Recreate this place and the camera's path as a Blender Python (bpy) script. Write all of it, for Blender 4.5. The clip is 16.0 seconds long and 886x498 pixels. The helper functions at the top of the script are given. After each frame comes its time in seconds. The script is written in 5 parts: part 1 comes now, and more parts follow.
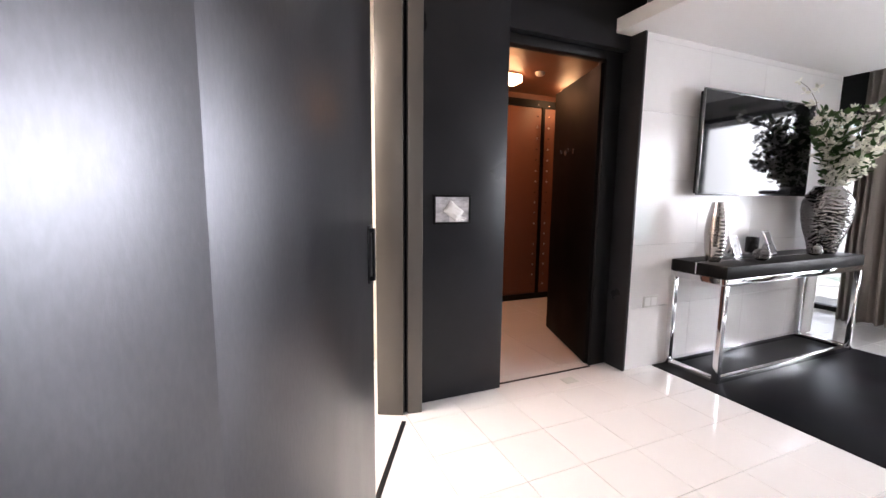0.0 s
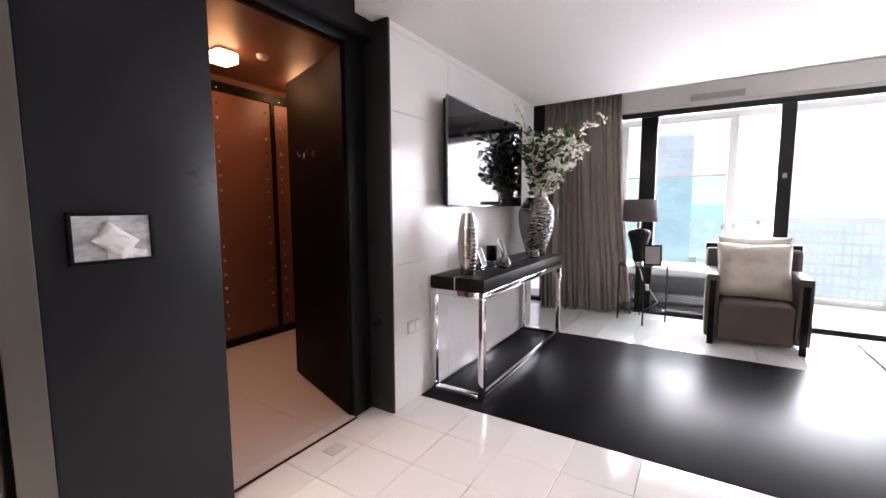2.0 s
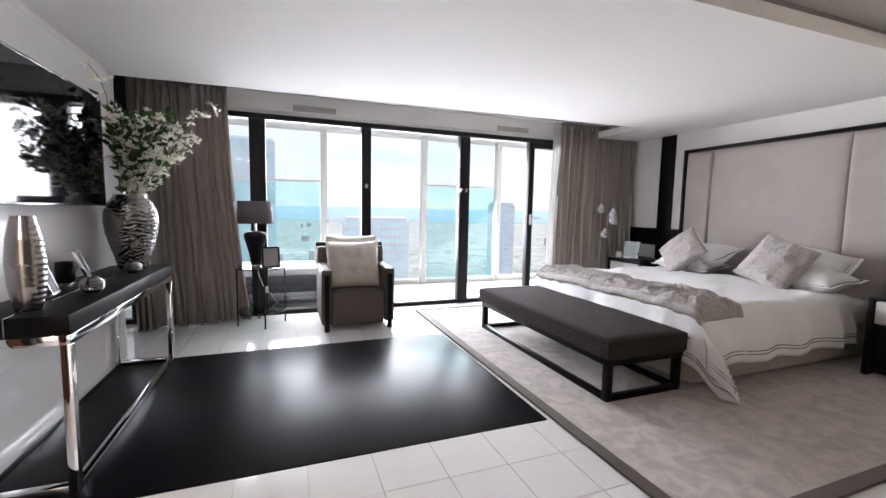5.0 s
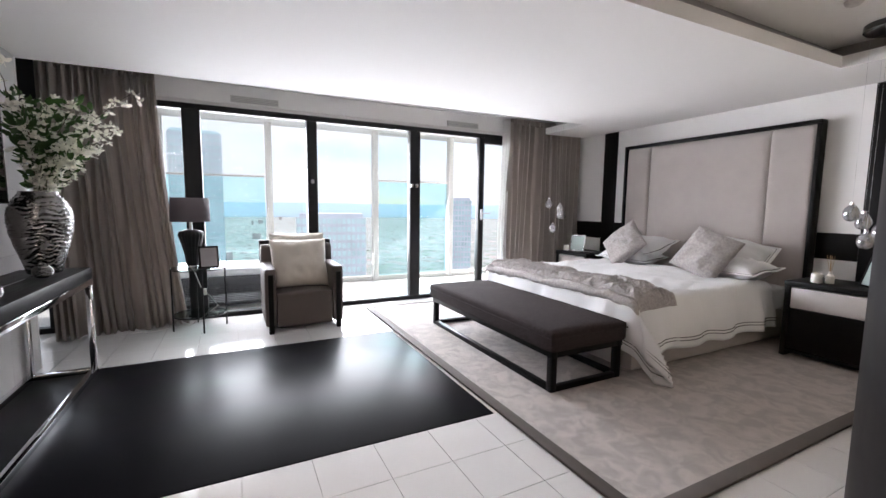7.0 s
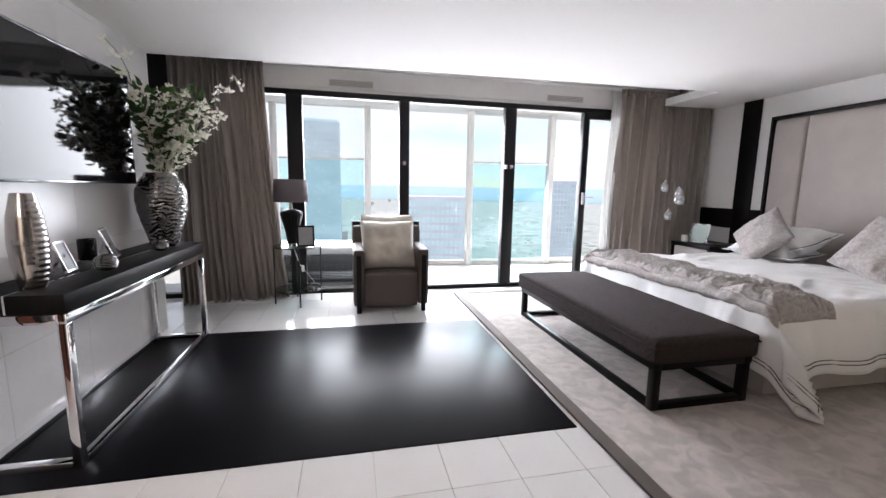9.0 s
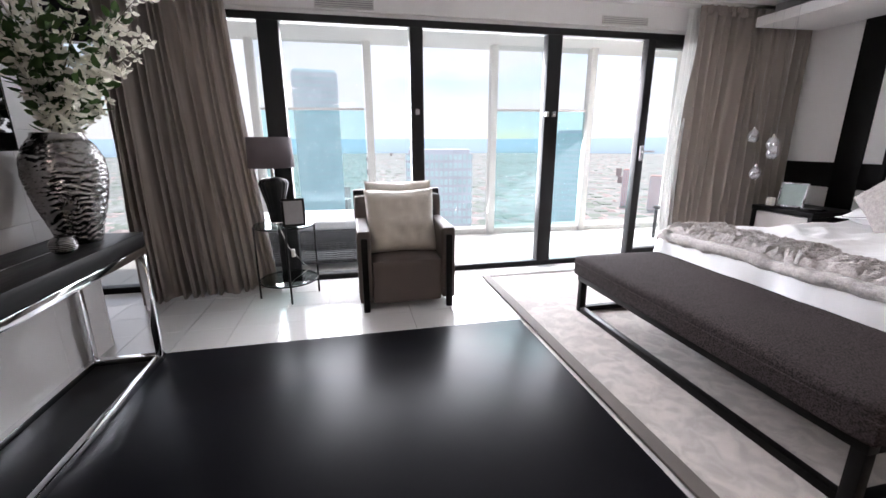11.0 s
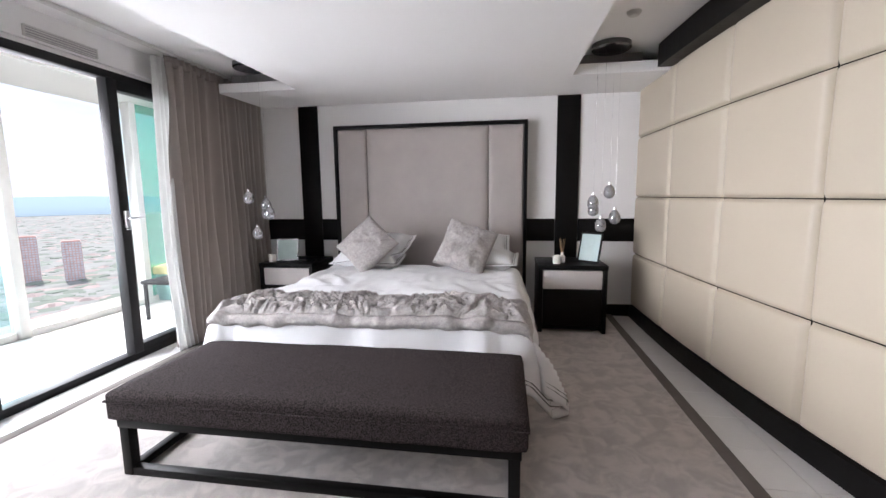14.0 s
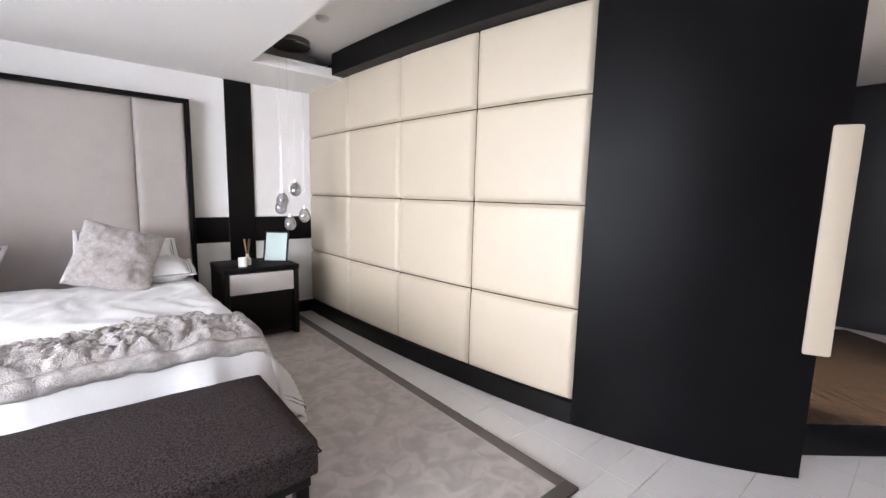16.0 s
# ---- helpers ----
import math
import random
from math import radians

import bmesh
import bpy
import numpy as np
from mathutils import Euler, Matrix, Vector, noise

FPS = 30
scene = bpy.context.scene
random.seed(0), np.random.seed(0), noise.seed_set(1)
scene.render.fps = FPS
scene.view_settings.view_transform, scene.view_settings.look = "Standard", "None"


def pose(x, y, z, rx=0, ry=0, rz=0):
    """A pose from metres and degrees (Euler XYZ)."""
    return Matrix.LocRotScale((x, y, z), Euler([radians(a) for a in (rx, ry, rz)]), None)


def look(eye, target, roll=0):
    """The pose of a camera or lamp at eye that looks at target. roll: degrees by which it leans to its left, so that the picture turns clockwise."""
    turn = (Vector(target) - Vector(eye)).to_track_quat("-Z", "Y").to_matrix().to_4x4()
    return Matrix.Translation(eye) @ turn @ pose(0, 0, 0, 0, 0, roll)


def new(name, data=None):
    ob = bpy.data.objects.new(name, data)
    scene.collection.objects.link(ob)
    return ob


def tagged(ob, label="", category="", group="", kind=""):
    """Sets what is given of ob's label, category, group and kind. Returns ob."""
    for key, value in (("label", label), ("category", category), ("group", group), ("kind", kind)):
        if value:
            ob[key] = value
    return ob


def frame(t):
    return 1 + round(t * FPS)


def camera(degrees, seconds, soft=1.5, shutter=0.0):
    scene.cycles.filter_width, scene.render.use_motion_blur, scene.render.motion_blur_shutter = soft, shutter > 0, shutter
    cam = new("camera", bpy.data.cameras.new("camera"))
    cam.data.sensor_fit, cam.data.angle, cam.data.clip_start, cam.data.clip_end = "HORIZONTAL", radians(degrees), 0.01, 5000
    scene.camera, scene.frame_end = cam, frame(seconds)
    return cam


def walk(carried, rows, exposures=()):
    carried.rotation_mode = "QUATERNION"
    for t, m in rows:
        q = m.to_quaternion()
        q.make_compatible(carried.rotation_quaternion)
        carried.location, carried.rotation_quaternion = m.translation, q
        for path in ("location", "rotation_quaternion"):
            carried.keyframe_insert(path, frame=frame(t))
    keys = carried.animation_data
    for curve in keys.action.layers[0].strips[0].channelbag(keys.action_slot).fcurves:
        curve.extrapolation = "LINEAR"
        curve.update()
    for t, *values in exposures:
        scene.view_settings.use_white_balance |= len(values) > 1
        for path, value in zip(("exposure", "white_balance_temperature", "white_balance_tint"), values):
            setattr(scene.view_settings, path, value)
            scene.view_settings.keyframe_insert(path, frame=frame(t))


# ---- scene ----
cam = camera(93.8, 16.0, soft=1.5)
WINDOW_WATTS = 435
PATH = [
    (0, (0.064, 0.217, 1.26), (0.851, 2.038, 1.001), 0.6),
    (0.5, (0.207, 0.443, 1.278), (1.245, 2.137, 1.041), -0.4),
    (1, (0.29, 0.567, 1.276), (1.556, 2.089, 0.995), -0.4),
    (1.5, (0.402, 0.682, 1.271), (1.892, 1.996, 1.041), -0.3),
    (2, (0.493, 0.773, 1.271), (2.181, 1.828, 1.072), -0.2),
    (2.5, (0.561, 0.842, 1.264), (2.411, 1.577, 1.071), 0.2),
    (3, (0.578, 0.943, 1.282), (2.538, 1.298, 1.093), 0.5),
    (3.5, (0.6, 1.029, 1.282), (2.591, 1.045, 1.089), 0.7),
    (4, (0.612, 1.061, 1.277), (2.585, 0.795, 1.09), 0.9),
    (4.5, (0.627, 1.069, 1.277), (2.553, 0.565, 1.093), 0.9),
    (5, (0.628, 1.051, 1.29), (2.49, 0.343, 1.105), 1.1),
    (7.5, (0.63, 0.903, 1.294), (2.408, 0.009, 1.09), 0.7),
    (8, (0.662, 0.827, 1.294), (2.521, 0.122, 1.082), 0.8),
    (8.5, (0.695, 0.754, 1.28), (2.619, 0.252, 1.063), 0.9),
    (11, (1.886, 0.717, 1.317), (3.778, 0.311, 0.812), -0.2),
    (11.5, (2.148, 0.742, 1.318), (3.854, -0.104, 0.709), -1.6),
    (12, (2.356, 0.643, 1.338), (3.766, -0.625, 0.701), -2.1),
    (12.5, (2.516, 0.509, 1.359), (3.566, -1.088, 0.769), -1.8),
    (13, (2.588, 0.501, 1.364), (3.286, -1.311, 0.886), -1.5),
    (13.5, (2.716, 0.604, 1.378), (3.153, -1.317, 1.032), -1.2),
    (14, (2.823, 0.66, 1.355), (3.123, -1.301, 1.1), -0.6),
    (14.5, (2.961, 0.581, 1.348), (3.097, -1.402, 1.127), -0.4),
    (15, (3.099, 0.439, 1.337), (2.905, -1.539, 1.114), -0.1),
    (15.5, (3.216, 0.411, 1.344), (2.496, -1.437, 1.092), 0.5),
    (16, (3.308, 0.448, 1.363), (2.033, -1.07, 1.103), 1.4),
]
walk(cam, [(t, look(eye, target, roll)) for t, eye, target, roll in PATH],
     exposures=[(0, 0.88, 6400, 19), (1.5, 0.7, 6500, 22), (3.0, 0.3, 6500, 20), (3.5, 0.15, 6400, 18), (5, 0.15, 6350, 17), (8.5, 0.14, 6350, 17), (11.5, 0.12, 6400, 19), (12.5, 0.12, 6350, 17), (14.5, 0.05, 6300, 17), (15.5, 0.36, 6300, 17), (16, 0.52, 6250, 16)])
# ---------- light ----------
SUN_EL, SUN_AZ = 56.0, -35.0          # degrees; azimuth from +x towards +y

world = bpy.data.worlds.new("sky")
scene.world = world
world.use_nodes = True
wn, wl = world.node_tree.nodes, world.node_tree.links
wn.clear()
w_out = wn.new("ShaderNodeOutputWorld")
w_bg = wn.new("ShaderNodeBackground")
w_bg.inputs["Strength"].default_value = 0.15
w_sky = wn.new("ShaderNodeTexSky")
w_sky.sky_type = "NISHITA"
w_sky.sun_disc = False
w_sky.sun_elevation = radians(SUN_EL)
w_sky.sun_rotation = radians(90 - SUN_AZ)
w_sky.dust_density = 0.4
w_co = wn.new("ShaderNodeTexCoord")
w_map = wn.new("ShaderNodeMapping")
w_map.inputs["Scale"].default_value = (1.6, 1.6, 5.0)
w_noise = wn.new("ShaderNodeTexNoise")
w_noise.inputs["Scale"].default_value = 2.2
w_noise.inputs["Detail"].default_value = 7.0
w_ramp = wn.new("ShaderNodeValToRGB")
w_ramp.color_ramp.elements[0].position = 0.30
w_ramp.color_ramp.elements[1].position = 0.58
w_mix = wn.new("ShaderNodeMixRGB")
w_mix.inputs["Color2"].default_value = (7.0, 7.15, 7.45, 1)
wl.new(w_co.outputs["Generated"], w_map.inputs["Vector"])
wl.new(w_map.outputs["Vector"], w_noise.inputs["Vector"])
wl.new(w_noise.outputs["Fac"], w_ramp.inputs["Fac"])
wl.new(w_ramp.outputs["Color"], w_mix.inputs["Fac"])
wl.new(w_sky.outputs["Color"], w_mix.inputs["Color1"])
wl.new(w_mix.outputs["Color"], w_bg.inputs["Color"])
wl.new(w_bg.outputs["Background"], w_out.inputs["Surface"])


def lamp(name, kind, energy, color, m, size=None, size_y=None, radius=None):
    data = bpy.data.lights.new(name, kind)
    data.energy, data.color = energy, color
    if size:
        data.shape, data.size, data.size_y = "RECTANGLE", size, size_y
    if radius:
        data.shadow_soft_size = radius
    ob = new(name, data)
    ob.matrix_world = m
    return ob


sx = math.cos(radians(SUN_EL)) * math.cos(radians(SUN_AZ))
sy = math.cos(radians(SUN_EL)) * math.sin(radians(SUN_AZ))
sz = math.sin(radians(SUN_EL))
sun = lamp("sun", "SUN", 4.6, (1.0, 0.95, 0.87), look((sx * 30, sy * 30, sz * 30), (0, 0, 0)))
sun.data.angle = radians(0.6)
# daylight that comes in through the outer glazing of the balcony, and through the side glazing by the curtain
window_lamp = lamp("window_daylight", "AREA", WINDOW_WATTS, (0.97, 0.98, 1.0), look((7.30, -0.90, 1.32), (0, -2.3, -1.3)), 5.8, 2.2)
window_lamp.data.spread = radians(124)
lamp("side_window_daylight", "AREA", 5, (0.97, 0.98, 1.0), look((6.12, 2.7, 1.3), (0, 2.7, 1.3)), 0.7, 2.2)
# warm lamps of the closet, fill lamps for closet floor, bathroom and hall
lamp("closet_lamp", "POINT", 2.6, (1.0, 0.42, 0.16), pose(2.39, 3.93, 2.30), radius=0.06)
# no fixture here: added lamp that brightens the closet floor
lamp("closet_downlight", "AREA", 9, (1.0, 0.50, 0.28), pose(1.85, 3.45, 2.46), 0.6, 0.6)
lamp("closet_lamp", "POINT", 1.2, (1.0, 0.42, 0.16), pose(3.28, 4.12, 2.30), radius=0.06)
# unseen lamp added to brighten the bathroom behind the sliding door
lamp("bathroom_lamp", "AREA", 80, (1.0, 0.91, 0.80), pose(-0.75, 2.3, 2.5), 0.8, 0.8)
# unseen lamp added for the hall and the glow on its panel
lamp("hall_lamp", "AREA", 9, (1.0, 0.97, 0.97), pose(-0.6, -1.6, 2.5), 0.7, 1.5)


# ---------- materials ----------
def mat(name, color, rough=0.5, metal=0.0, vary=0.12, scale=6.0, fine=90.0, bump=0.05, spec=0.5, coat=0.0, sheen=0.0,
        stretch=(1, 1, 1), rvary=0.1, island=0.0, objrand=0.0, bdist=0.004, sharp=0.2, distort=0.0):
    m = bpy.data.materials.new(name)
    m.use_nodes = True
    n, l = m.node_tree.nodes, m.node_tree.links
    b = n["Principled BSDF"]
    b.inputs["Roughness"].default_value = rough
    b.inputs["Metallic"].default_value = metal
    b.inputs["Specular IOR Level"].default_value = spec
    b.inputs["Coat Weight"].default_value = coat
    b.inputs["Coat Roughness"].default_value = 0.08
    b.inputs["Sheen Weight"].default_value = sheen
    co = n.new("ShaderNodeTexCoord")
    mp = n.new("ShaderNodeMapping")
    mp.inputs["Scale"].default_value = stretch
    l.new(co.outputs["Object"], mp.inputs["Vector"])
    big = n.new("ShaderNodeTexNoise")
    big.inputs["Scale"].default_value, big.inputs["Detail"].default_value = scale, 5.0
    big.inputs["Distortion"].default_value = distort
    small = n.new("ShaderNodeTexNoise")
    small.inputs["Scale"].default_value, small.inputs["Detail"].default_value = fine, 3.0
    l.new(mp.outputs["Vector"], big.inputs["Vector"])
    l.new(mp.outputs["Vector"], small.inputs["Vector"])
    add = n.new("ShaderNodeMath")
    add.operation = "MULTIPLY_ADD"
    add.inputs[1].default_value, add.inputs[2].default_value = 0.6, 0.0
    l.new(big.outputs["Fac"], add.inputs[0])
    add2 = n.new("ShaderNodeMath")
    add2.operation = "MULTIPLY_ADD"
    add2.inputs[1].default_value = 0.4
    l.new(small.outputs["Fac"], add2.inputs[0])
    l.new(add.outputs[0], add2.inputs[2])
    last = add2.outputs[0]
    if objrand:
        info = n.new("ShaderNodeObjectInfo")
        ad = n.new("ShaderNodeMath")
        ad.operation = "MULTIPLY_ADD"
        ad.inputs[1].default_value = objrand
        l.new(info.outputs["Random"], ad.inputs[0])
        l.new(last, ad.inputs[2])
        last = ad.outputs[0]
    if island:
        info = n.new("ShaderNodeNewGeometry")
        ad = n.new("ShaderNodeMath")
        ad.operation = "MULTIPLY_ADD"
        ad.inputs[1].default_value = island
        l.new(info.outputs["Random Per Island"], ad.inputs[0])
        l.new(last, ad.inputs[2])
        last = ad.outputs[0]
    ramp = n.new("ShaderNodeValToRGB")
    ramp.color_ramp.elements[0].position, ramp.color_ramp.elements[1].position = 0.5 - sharp, 0.5 + sharp + objrand + island
    ramp.color_ramp.elements[0].color = (*[c * (1 - vary) for c in color], 1)
    ramp.color_ramp.elements[1].color = (*[min(1, c * (1 + vary)) for c in color], 1)
    l.new(last, ramp.inputs["Fac"])
    l.new(ramp.outputs["Color"], b.inputs["Base Color"])
    rr = n.new("ShaderNodeMapRange")
    rr.inputs["To Min"].default_value = max(0.0, rough - rvary * 0.5)
    rr.inputs["To Max"].default_value = min(1.0, rough + rvary * 0.5)
    rr.inputs["From Min"].default_value, rr.inputs["From Max"].default_value = 0.3, 0.7
    l.new(big.outputs["Fac"], rr.inputs["Value"])
    l.new(rr.outputs["Result"], b.inputs["Roughness"])
    if bump:
        bp = n.new("ShaderNodeBump")
        bp.inputs["Strength"].default_value = bump
        bp.inputs["Distance"].default_value = bdist
        l.new(small.outputs["Fac"], bp.inputs["Height"])
        l.new(bp.outputs["Normal"], b.inputs["Normal"])
    return m


def glass_mat(name, tint, gloss=0.018, veil=0.0):
    m = bpy.data.materials.new(name)
    m.use_nodes = True
    n, l = m.node_tree.nodes, m.node_tree.links
    n.clear()
    out = n.new("ShaderNodeOutputMaterial")
    mix = n.new("ShaderNodeMixShader")
    tr = n.new("ShaderNodeBsdfTransparent")
    tr.inputs["Color"].default_value = (*tint, 1)
    gl = n.new("ShaderNodeBsdfGlossy")
    gl.inputs["Roughness"].default_value = 0.01
    fr = n.new("ShaderNodeLayerWeight")
    fr.inputs["Blend"].default_value = 0.5
    pw = n.new("ShaderNodeMath")
    pw.operation = "POWER"
    pw.inputs[1].default_value = 5.0
    ma = n.new("ShaderNodeMath")
    ma.operation = "MULTIPLY_ADD"
    ma.inputs[1].default_value, ma.inputs[2].default_value = 0.8, gloss
    l.new(fr.outputs["Facing"], pw.inputs[0])
    l.new(pw.outputs[0], ma.inputs[0])
    l.new(ma.outputs[0], mix.inputs["Fac"])
    l.new(tr.outputs["BSDF"], mix.inputs[1])
    l.new(gl.outputs["BSDF"], mix.inputs[2])
    if veil:
        # pale translucent film that imitates the haze outdoors
        haze_film = n.new("ShaderNodeBsdfTranslucent")
        haze_film.inputs["Color"].default_value = (0.8, 0.82, 0.84, 1)
        mix2 = n.new("ShaderNodeMixShader")
        mix2.inputs["Fac"].default_value = veil
        l.new(mix.outputs["Shader"], mix2.inputs[1])
        l.new(haze_film.outputs["BSDF"], mix2.inputs[2])
        l.new(mix2.outputs["Shader"], out.inputs["Surface"])
    else:
        l.new(mix.outputs["Shader"], out.inputs["Surface"])
    return m


def petal_mat(name, color, vary=0.1):
    """Thin petals and leaves that let some light through."""
    m = mat(name, color, 0.6, vary=vary, scale=15, bump=0.1, island=0.4)
    n, l = m.node_tree.nodes, m.node_tree.links
    b, out = n["Principled BSDF"], n["Material Output"]
    tr = n.new("ShaderNodeBsdfTranslucent")
    l.new(b.inputs["Base Color"].links[0].from_socket, tr.inputs["Color"])
    mx = n.new("ShaderNodeMixShader")
    mx.inputs["Fac"].default_value = 0.45
    l.new(b.outputs["BSDF"], mx.inputs[1])
    l.new(tr.outputs["BSDF"], mx.inputs[2])
    l.new(mx.outputs["Shader"], out.inputs["Surface"])
    return m


def glow_mat(name, color, strength):
    m = bpy.data.materials.new(name)
    m.use_nodes = True
    b = m.node_tree.nodes["Principled BSDF"]
    b.inputs["Base Color"].default_value = (*color, 1)
    b.inputs["Emission Color"].default_value = (*color, 1)
    b.inputs["Emission Strength"].default_value = strength
    return m


def woven_mat(name, color, through_part, **more):
    """Cloth that lets some of the light behind it through."""
    m = mat(name, color, 0.85, **more)
    n, l = m.node_tree.nodes, m.node_tree.links
    b, out = n["Principled BSDF"], n["Material Output"]
    tr = n.new("ShaderNodeBsdfTranslucent")
    l.new(b.inputs["Base Color"].links[0].from_socket, tr.inputs["Color"])
    mx = n.new("ShaderNodeMixShader")
    mx.inputs["Fac"].default_value = through_part
    l.new(b.outputs["BSDF"], mx.inputs[1])
    l.new(tr.outputs["BSDF"], mx.inputs[2])
    l.new(mx.outputs["Shader"], out.inputs["Surface"])
    return m


WHITE = mat("white_paint", (0.80, 0.79, 0.78), 0.7, vary=0.03, scale=1.5, fine=220, bump=0.03)
CEIL = mat("ceiling_paint", (0.82, 0.81, 0.80), 0.8, vary=0.025, scale=0.9, fine=260, bump=0.03)
# grey stands in for shade in the ceiling recess; also backs the vents
RECESSGREY = mat("recess_shade_grey", (0.34, 0.33, 0.33), 0.7, vary=0.05, scale=2, bump=0.03)
WALLTILE = mat("wall_tile", (0.78, 0.765, 0.76), 0.16, spec=0.3, vary=0.03, scale=3, fine=30, bump=0.02, objrand=0.3)
TILE = mat("floor_tile", (0.64, 0.63, 0.62), 0.09, spec=0.28, vary=0.03, scale=4, fine=40, bump=0.015, objrand=0.4, rvary=0.06)
GROUT = mat("grout", (0.60, 0.58, 0.56), 0.85, vary=0.1, scale=8)
BALCONY = mat("balcony_tile", (0.52, 0.505, 0.485), 0.5, vary=0.06, scale=4, objrand=0.3)
DARKFLOOR = mat("black_leather_floor", (0.006, 0.006, 0.008), 0.34, spec=0.06, vary=0.25, scale=1.5, fine=300, bump=0.03, rvary=0.02, bdist=0.0008)
BLACKPANEL = mat("black_lacquer", (0.015, 0.015, 0.0175), 0.33, spec=0.22, vary=0.15, scale=3, fine=160, bump=0.04, rvary=0.12, bdist=0.001)
GLOSSPANEL = mat("black_gloss_panel", (0.098, 0.098, 0.106), 0.36, metal=1.0, vary=0.14, scale=2, fine=120, bump=0.12, rvary=0.2, stretch=(1, 1, 0.35), bdist=0.002)
BRONZE = mat("bronze_satin", (0.11, 0.10, 0.09), 0.36, metal=0.6, vary=0.08, scale=3, fine=200, bump=0.03)
BLACKWOOD = mat("black_stained_wood", (0.006, 0.0055, 0.0055), 0.42, spec=0.12, vary=0.3, scale=5, fine=70, bump=0.06, stretch=(1, 12, 1))
BLACKMETAL = mat("black_metal", (0.008, 0.008, 0.009), 0.42, spec=0.22, vary=0.15, scale=8, bump=0.02)
CHROME = mat("chrome", (0.82, 0.82, 0.84), 0.06, metal=1.0, vary=0.03, scale=4, bump=0.0, rvary=0.03)
STEEL = mat("steel", (0.55, 0.55, 0.57), 0.28, metal=1.0, vary=0.05, bump=0.02)
PADLEATHER = mat("cream_leather", (0.42, 0.365, 0.285), 0.5, vary=0.06, scale=3, fine=260, bump=0.14, objrand=0.25, bdist=0.002)
HEADBOARD = mat("taupe_velvet", (0.40, 0.36, 0.338), 0.85, vary=0.08, scale=5, fine=400, bump=0.1, sheen=0.3, bdist=0.002)
CARPET = mat("taupe_carpet", (0.41, 0.37, 0.345), 0.95, sharp=0.065, distort=0.9, vary=0.17, scale=9.0, fine=420, bump=0.45, sheen=0.2, bdist=0.006)
CARPETEDGE = mat("carpet_border", (0.115, 0.10, 0.09), 0.85, vary=0.15, scale=8, fine=300, bump=0.2)
BENCHCLOTH = mat("charcoal_weave", (0.037, 0.029, 0.029), 0.95, spec=0.10, sharp=0.09, vary=0.68, scale=150, fine=340, bump=0.6, sheen=0.0, bdist=0.004)
LINEN = mat("white_linen", (0.74, 0.74, 0.745), 0.8, vary=0.03, scale=4, fine=300, bump=0.12, bdist=0.002)
PIPING = mat("grey_piping", (0.10, 0.095, 0.095), 0.8, vary=0.1)
FUR = mat("grey_fur", (0.41, 0.38, 0.365), 0.95, sharp=0.14, vary=0.22, scale=45, fine=170, bump=0.9, sheen=0.1, bdist=0.01, stretch=(1, 1, 1))
CURTAIN = woven_mat("taupe_curtain", (0.345, 0.303, 0.272), 0.30, vary=0.08, scale=3, fine=320, bump=0.15, sheen=0.2, stretch=(1, 1, 0.5), bdist=0.002)
CHAIRLEATHER = mat("taupe_upholstery", (0.080, 0.062, 0.055), 0.6, vary=0.08, scale=6, fine=300, bump=0.12, bdist=0.002)
CUSHION = mat("champagne_satin", (0.52, 0.475, 0.41), 0.42, vary=0.06, scale=8, fine=300, bump=0.08, sheen=0.3, bdist=0.002)
SHADE = mat("grey_lampshade", (0.125, 0.105, 0.115), 0.75, vary=0.08, scale=8, fine=300, bump=0.1)
SILVER = mat("hammered_silver", (0.27, 0.26, 0.255), 0.24, metal=1.0, vary=0.12, scale=14, fine=60, bump=0.05)
CHAMPAGNE = mat("champagne_metal", (0.44, 0.41, 0.39), 0.24, metal=1.0, vary=0.08, scale=10, bump=0.03)
LEAF = petal_mat("green_leaf", (0.042, 0.085, 0.022), 0.4)
BLOSSOM = petal_mat("white_blossom", (0.88, 0.86, 0.77), 0.05)
CLOSETBLACK = mat("closet_black_veneer", (0.0035, 0.003, 0.003), 0.5, spec=0.04, vary=0.2, scale=3, fine=160, bump=0.03)
BLACKMATT = mat("matt_black_veneer", (0.004, 0.0038, 0.0045), 0.40, spec=0.07, vary=0.2, scale=3, fine=160, bump=0.03)
DRAWER = mat("pale_grey_leather", (0.50, 0.47, 0.455), 0.55, vary=0.05, fine=260, bump=0.08)
STEM = mat("brown_stem", (0.10, 0.085, 0.05), 0.7, vary=0.3, scale=20, bump=0.3)
SCREEN = mat("black_screen", (0.006, 0.006, 0.007), 0.05, spec=0.25, vary=0.1, bump=0.0, rvary=0.01)
COPPER = mat("copper_leather", (0.165, 0.068, 0.042), 0.5, vary=0.1, scale=4, fine=200, bump=0.1, bdist=0.002)
PHOTO = mat("photo_print", (0.42, 0.52, 0.50), 0.25, vary=0.12, scale=5, bump=0.0)
PHOTOGREY = mat("grey_print", (0.13, 0.13, 0.13), 0.3, vary=0.45, scale=16, fine=20, bump=0.0)
PLASTER = mat("white_relief", (0.30, 0.29, 0.30), 0.5, vary=0.1, scale=12)
PALEPRINT = mat("pale_print", (0.46, 0.45, 0.46), 0.4, vary=0.35, scale=9, fine=40, bump=0.0, sharp=0.12, stretch=(1, 1, 2.5))
WAX = mat("candle_wax", (0.80, 0.78, 0.73), 0.5, vary=0.03)
REED = mat("reed_stick", (0.45, 0.30, 0.16), 0.7, vary=0.2)
WICKER = mat("dark_wicker", (0.010, 0.0095, 0.0095), 0.6, spec=0.1, vary=0.3, scale=40)
